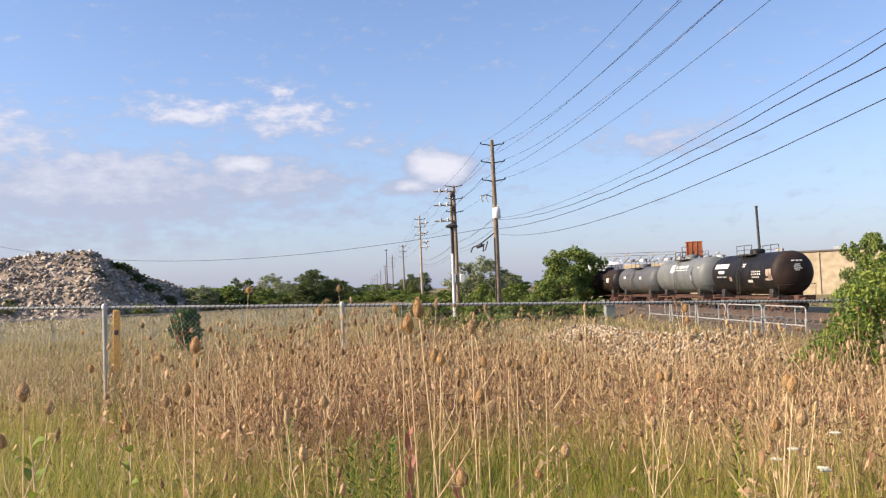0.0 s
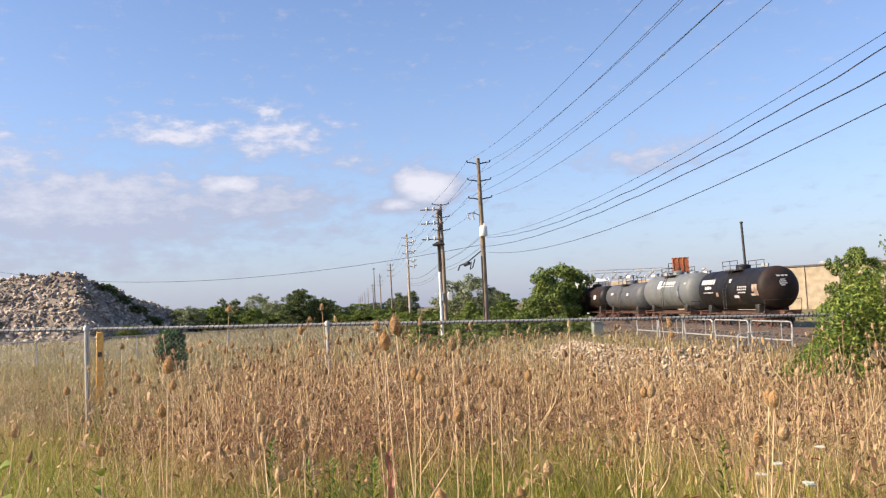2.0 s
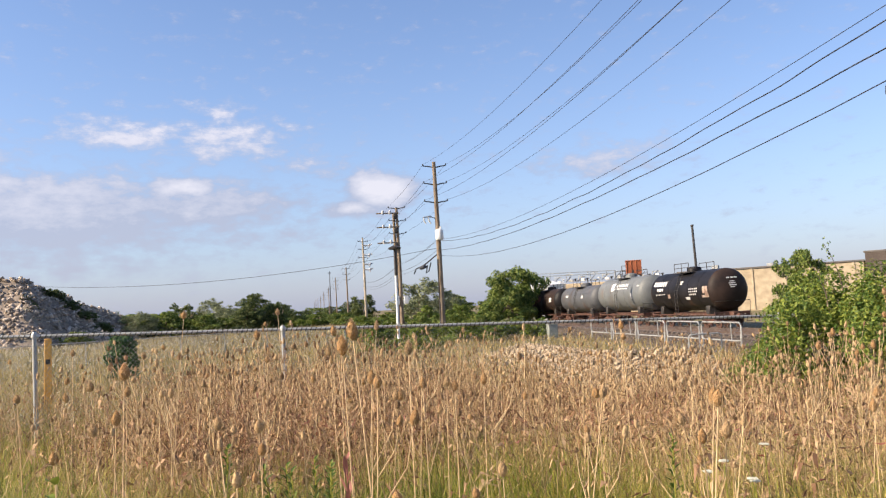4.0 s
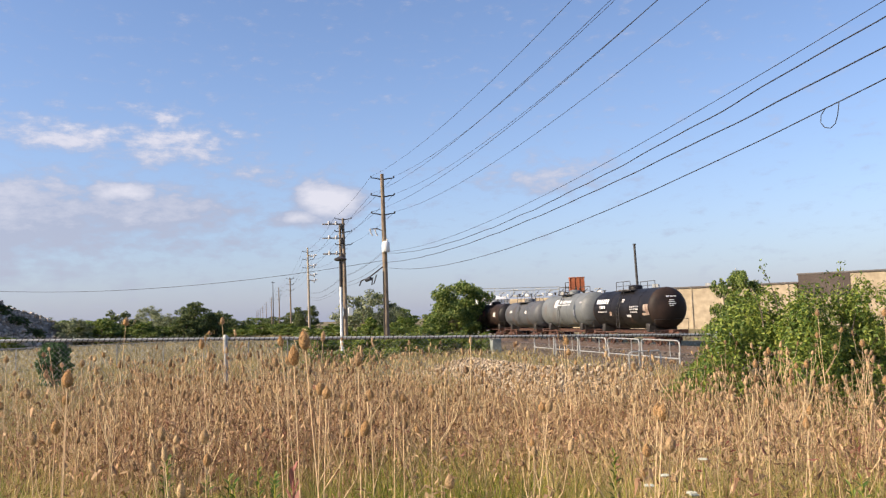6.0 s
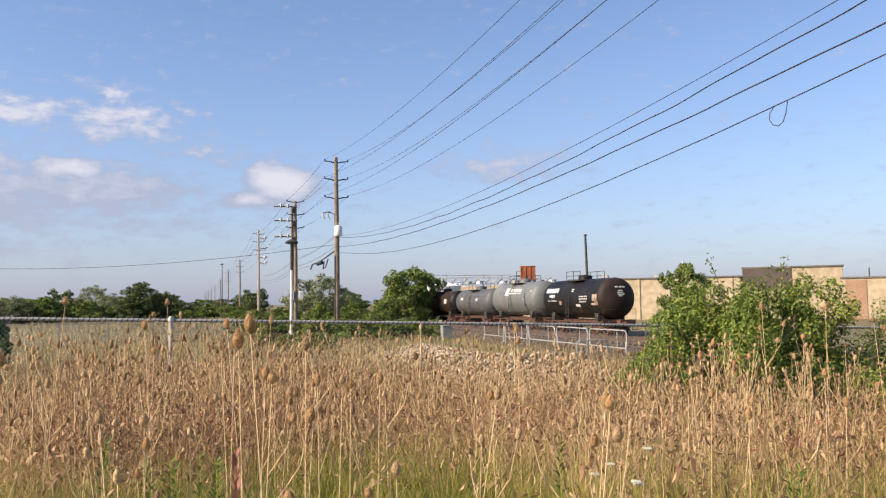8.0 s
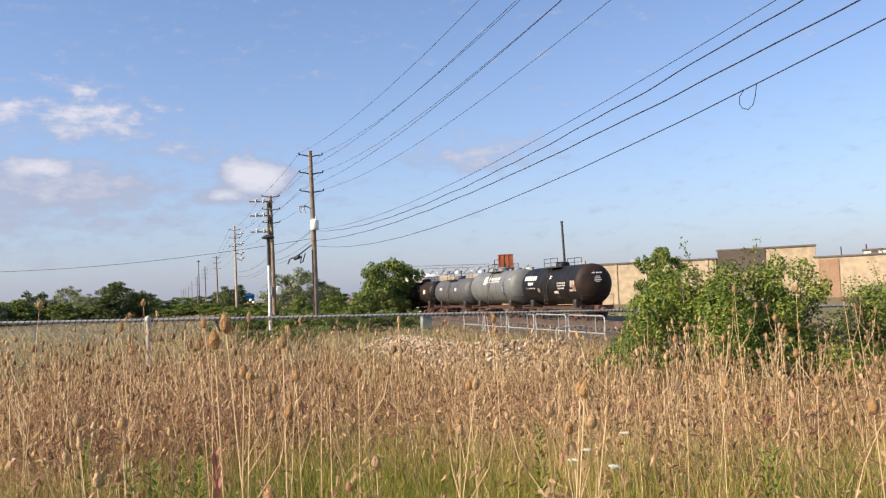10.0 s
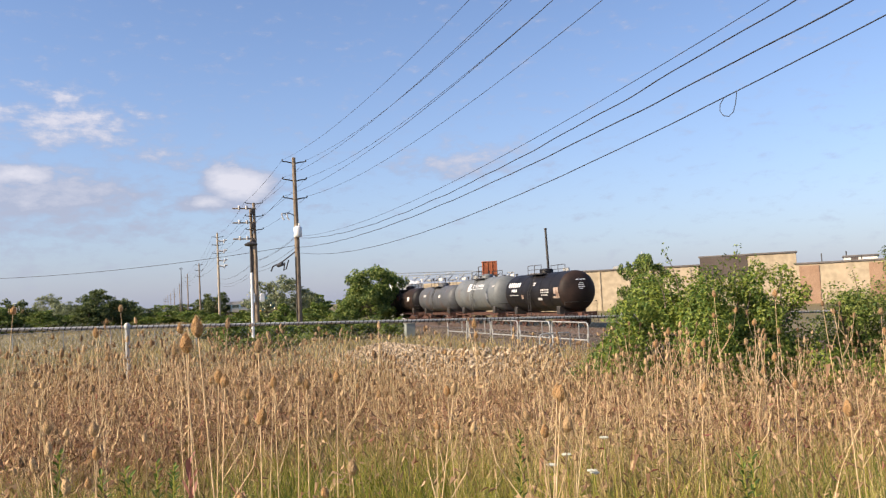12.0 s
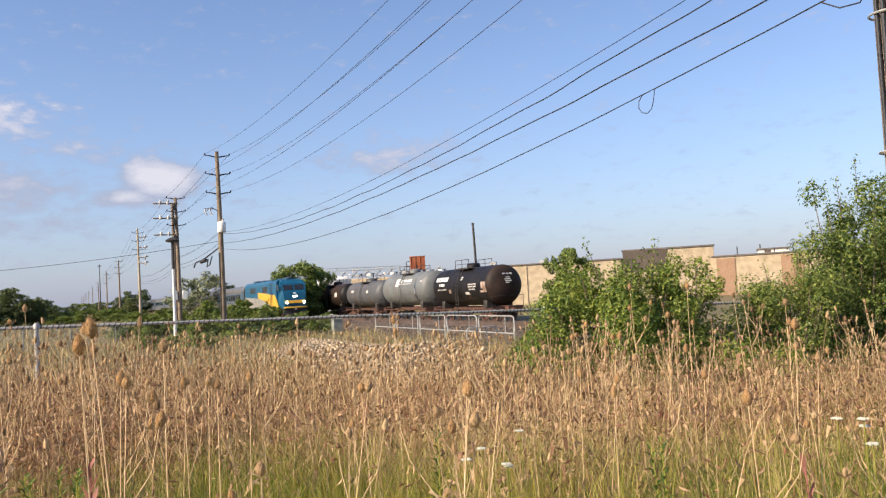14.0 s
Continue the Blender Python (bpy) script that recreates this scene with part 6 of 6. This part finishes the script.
# ---- single plants that stand out of the stand ----
def teasel_plant(x, y, top, seed):
    r2 = np.random.default_rng(seed)
    z0 = float(gz(x, y))
    h = top - z0 - 0.05
    p = thing("teasel_plant", pose(x, y, z0), "dead teasel with a dry spiny orange-brown head", "teasel", "single dead teasels")
    lean = r2.normal(0, 0.06, 2)
    foot, tip = Vector((-lean[0] * h, -lean[1] * h, -0.05)), Vector((0, 0, h))
    mid = foot.lerp(tip, 0.5) + Vector((lean[1] * 0.1, 0, 0))
    part("stem", Geo().tube([foot, mid, tip], [0.003, 0.0026, 0.0018], 6), M["stalk"], p, "pale dry stem")
    ends = [(tip, (tip - mid).normalized(), 1.0)]
    for k in range(int(r2.integers(1, 4))):
        u = r2.uniform(0.45, 0.8)
        q = mid.lerp(tip, u * 1.2 - 0.2)
        a, ln = r2.uniform(0, 6.28), r2.uniform(0.2, 0.42)
        e1 = q + Vector((math.cos(a) * ln * 0.35, math.sin(a) * ln * 0.35, ln * 0.5))
        e2 = e1 + Vector((math.cos(a) * ln * 0.08, math.sin(a) * ln * 0.08, ln * 0.4))
        if e2.z > h - 0.05:
            continue
        part("branch", Geo().tube([q, e1, e2], [0.0022, 0.0019, 0.0014], 5), M["stalk"], p)
        ends.append((e2, (e2 - e1).normalized(), r2.uniform(0.6, 0.9)))
    for k, (e, d, s) in enumerate(ends):
        g, m, n, rows = Geo(), d.to_track_quat("Z", "Y").to_matrix(), 14, 10
        L, R = 0.062 * s * r2.uniform(0.85, 1.15), 0.0185 * s
        for i in range(rows):
            u = i / (rows - 1)
            r = max(0.12, math.sin(math.pi * u ** 0.8) ** 0.75)
            for j in range(n):
                t = 2 * math.pi * (j + 0.5 * (i % 2)) / n
                spike = 1.0 + (0.05 if (i + j) % 2 else -0.03) + r2.normal(0, 0.025)
                g.v.append(tuple(e + m @ Vector((R * r * spike * math.cos(t), R * r * spike * math.sin(t), L * u))))
        for i in range(rows - 1):
            for j in range(n):
                a, b = i * n + j, i * n + (j + 1) % n
                g.f.append((a, b, b + n, a + n))
        hd = part("seed_head", g, M["sunlit_head"] if (seed + k) % 3 else M["head"], p, "spiny seed head")
        br = Geo()
        for j in range(220):
            t, u = r2.uniform(0, 6.28), r2.uniform(0.04, 0.98)
            rr = math.sin(math.pi * u ** 0.8) ** 0.75 * R
            ln = R * r2.uniform(0.3, 0.75)
            b0 = e + m @ Vector((rr * 0.95 * math.cos(t), rr * 0.95 * math.sin(t), L * u))
            b1 = e + m @ Vector(((rr + ln) * math.cos(t), (rr + ln) * math.sin(t), L * u + ln * 0.8))
            w = m @ Vector((-math.sin(t), math.cos(t), 0)) * R * 0.05
            br.add([b0 - w, b0 + w, b1], [(0, 1, 2)])
        for j in range(8):
            t = 2 * math.pi * j / 8 + r2.uniform(-0.3, 0.3)
            ln = r2.uniform(0.035, 0.085) * s
            w = Vector((-math.sin(t), math.cos(t), 0)) * 0.0018
            p1 = e + m @ Vector((math.cos(t) * ln * 0.65, math.sin(t) * ln * 0.65, ln * 0.15))
            p2 = e + m @ Vector((math.cos(t) * ln * 0.85, math.sin(t) * ln * 0.85, ln * 0.75))
            br.add([e - w, e + w, p1 + w, p1 - w, p2], [(0, 1, 2, 3), (3, 2, 4)])
        part("bract_ring", br, M["straw"], hd)
    return p


STANDOUT = [(0.18, 2.68, 1.85), (0.145, 2.72, 1.80), (0.47, 3.57, 1.74), (1.31, 2.4, 1.58), (-0.6, 2.94, 1.75), (-1.01, 2.51, 1.66), (0.31, 3.39, 1.62), (1.42, 2.64, 1.55), (1.42, 3.74, 1.46),
            (0.98, 4.39, 1.50), (0.77, 4.13, 1.51), (-0.18, 3.4, 1.47), (0.19, 5.0, 1.80), (-0.83, 5.94, 1.96), (-0.36, 3.58, 1.47), (-0.76, 3.52, 1.53), (-1.04, 3.65, 1.37), (0.76, 3.11, 1.27),
            (0.28, 2.48, 1.34), (-0.3, 5.49, 1.79), (-0.23, 7.5, 1.95), (4.76, 5.23, 1.83), (2.38, 2.25, 1.45), (4.71, 5.92, 1.84), (4.63, 5.34, 1.60), (3.84, 3.33, 1.60), (5.29, 4.71, 1.66),
            (1.4, 3.77, 1.46), (0.3, 3.58, 1.62), (0.73, 4.14, 1.53), (2.28, 5.58, 1.71)]
for k, (x, y, top) in enumerate(STANDOUT):
    teasel_plant(x, y, top, 100 + k)
# further single heads that rise over the stand
r6 = np.random.default_rng(77)
for k in range(42):
    a, r = radians(r6.uniform(-20, 52)), r6.uniform(4.5, 10.5)
    x, y = r * math.sin(a), r * math.cos(a)
    teasel_plant(x, y, float(gz(x, y)) + r6.uniform(1.3, 1.7) * (0.9 if a > 0.2 else 1.0), 200 + k)


def leaf_blade(g, p, d, ln, w, curl):
    """A broad leaf of four segments from p along d."""
    side = Vector((-d.y, d.x, 0.1)).normalized()
    rows = []
    for k in range(5):
        u = k / 4
        c = p + d * ln * u + Vector((0, 0, 0.35 * ln * u - curl * ln * u * u))
        ww = w * math.sin(math.pi * (0.12 + 0.86 * u)) * 0.5
        rows.append((c - side * ww + Vector((0, 0, ww * 0.5)), c, c + side * ww + Vector((0, 0, ww * 0.5))))
    v = [q for r in rows for q in r]
    f = []
    for k in range(4):
        a = 3 * k
        f += [(a, a + 1, a + 4, a + 3), (a + 1, a + 2, a + 5, a + 4)]
    g.add(v, f)


def leafy_plant(name, label, category, x, y, h, n, ln, w, leaf, stem, seed, up=0.2, curl=0.5):
    r2 = np.random.default_rng(seed)
    p = thing(name, pose(x, y, float(gz(x, y))), label, category)
    tip = Vector((r2.normal(0, 0.05), r2.normal(0, 0.05), h))
    part("stem", Geo().tube([(0, 0, -0.05), tip * 0.5 + Vector((0.02, 0, 0)), tip], [0.008, 0.006, 0.003], 6), M[stem], p)
    for k in range(n):
        u = 0.25 + 0.75 * k / n
        a = k * 2.4 + r2.uniform(-0.4, 0.4)
        g = Geo()
        leaf_blade(g, tip * u, Vector((math.cos(a), math.sin(a), up)).normalized(), ln * r2.uniform(0.7, 1.15) * (1.2 - 0.6 * u), w * r2.uniform(0.8, 1.2), curl)
        part("leaf", g, M[leaf], p)
    return p


leafy_plant("milkweed", "tall broad-leaved green weed with pale leaves", "weed", -1.01, 2.72, 1.45, 22, 0.10, 0.07, "leaf_light", "straw", 5, 0.8, 0.6)
leafy_plant("milkweed", "tall broad-leaved green weed with pale leaves", "weed", -0.92, 3.0, 1.38, 16, 0.09, 0.055, "leaf_light", "straw", 6, 0.8, 0.6)
leafy_plant("dock_plant", "dead dock with reddish upright leaves", "weed", 0.17, 3.5, 1.25, 30, 0.11, 0.022, "red_leaf", "red_leaf", 7, 1.6, 0.1)
leafy_plant("dock_plant", "dead dock with reddish upright leaves", "weed", 0.42, 3.25, 1.15, 26, 0.11, 0.022, "red_leaf", "red_leaf", 8, 1.6, 0.1)
leafy_plant("dock_plant", "dead dock with reddish upright leaves", "weed", 2.75, 2.3, 1.2, 26, 0.11, 0.022, "red_leaf", "red_leaf", 9, 1.6, 0.1)
for k, (x, y) in enumerate(((-0.1, 4.6), (0.02, 4.7), (-0.02, 4.5), (0.1, 4.6), (2.1, 4.6), (-0.55, 5.6), (-0.14, 4.75), (0.06, 4.42), (2.9, 3.4), (3.0, 3.5), (-0.6, 5.5))):
    leafy_plant("goldenrod", "fresh green narrow-leaved weed among the dead stems", "weed", x, y, 1.04, 46, 0.095, 0.02, "leaf_hedge", "grass_green", 20 + k, 0.6, 0.3)


def lace_flower(x, y, z, seed):
    r2 = np.random.default_rng(seed)
    p = thing("lace_flower", pose(x, y, float(gz(x, y))), "white flat-topped wild carrot flower", "flower", "wild carrot flowers")
    h = z - float(gz(x, y))
    part("stem", Geo().tube([(0, 0, -0.05), (0.02, 0, h * 0.5), (0, 0, h)], 0.003, 5), M["grass_green"], p)
    g = Geo()
    for k in range(34):
        a, r = r2.uniform(0, 6.28), 0.021 * math.sqrt(r2.random())
        g.lathe([(0, 0.006), (0.004, 0.007), (0.007, 0.003)], (r * math.cos(a), r * math.sin(a), h + 0.012 - 4 * r * r), "z", 5)
    part("umbel", g, M["flower"], p)


for k, q in enumerate(((1.84, 3.55, 1.05), (2.01, 3.46, 1.02), (2.34, 3.9, 1.08), (2.04, 3.49, 1.0), (3.26, 2.47, 1.21), (3.19, 2.55, 1.21), (2.96, 2.2, 1.18), (3.3, 2.5, 1.17), (1.95, 3.6, 1.08))):
    lace_flower(*q, 300 + k)


# ---- what moves ----
def motions():
    # the train comes down the main line at about 42 m/s; the nose passes y = 88 at the end
    for ob, back in train:
        times = [0.0, 0.1] + [0.5 * k for k in range(1, 28)] + [13.9, 14.0]
        walk(ob, [(t, pose(MAIN_X, 88 + 42 * (14.0 - t) + back, MAIN_Z)) for t in times])


motions()
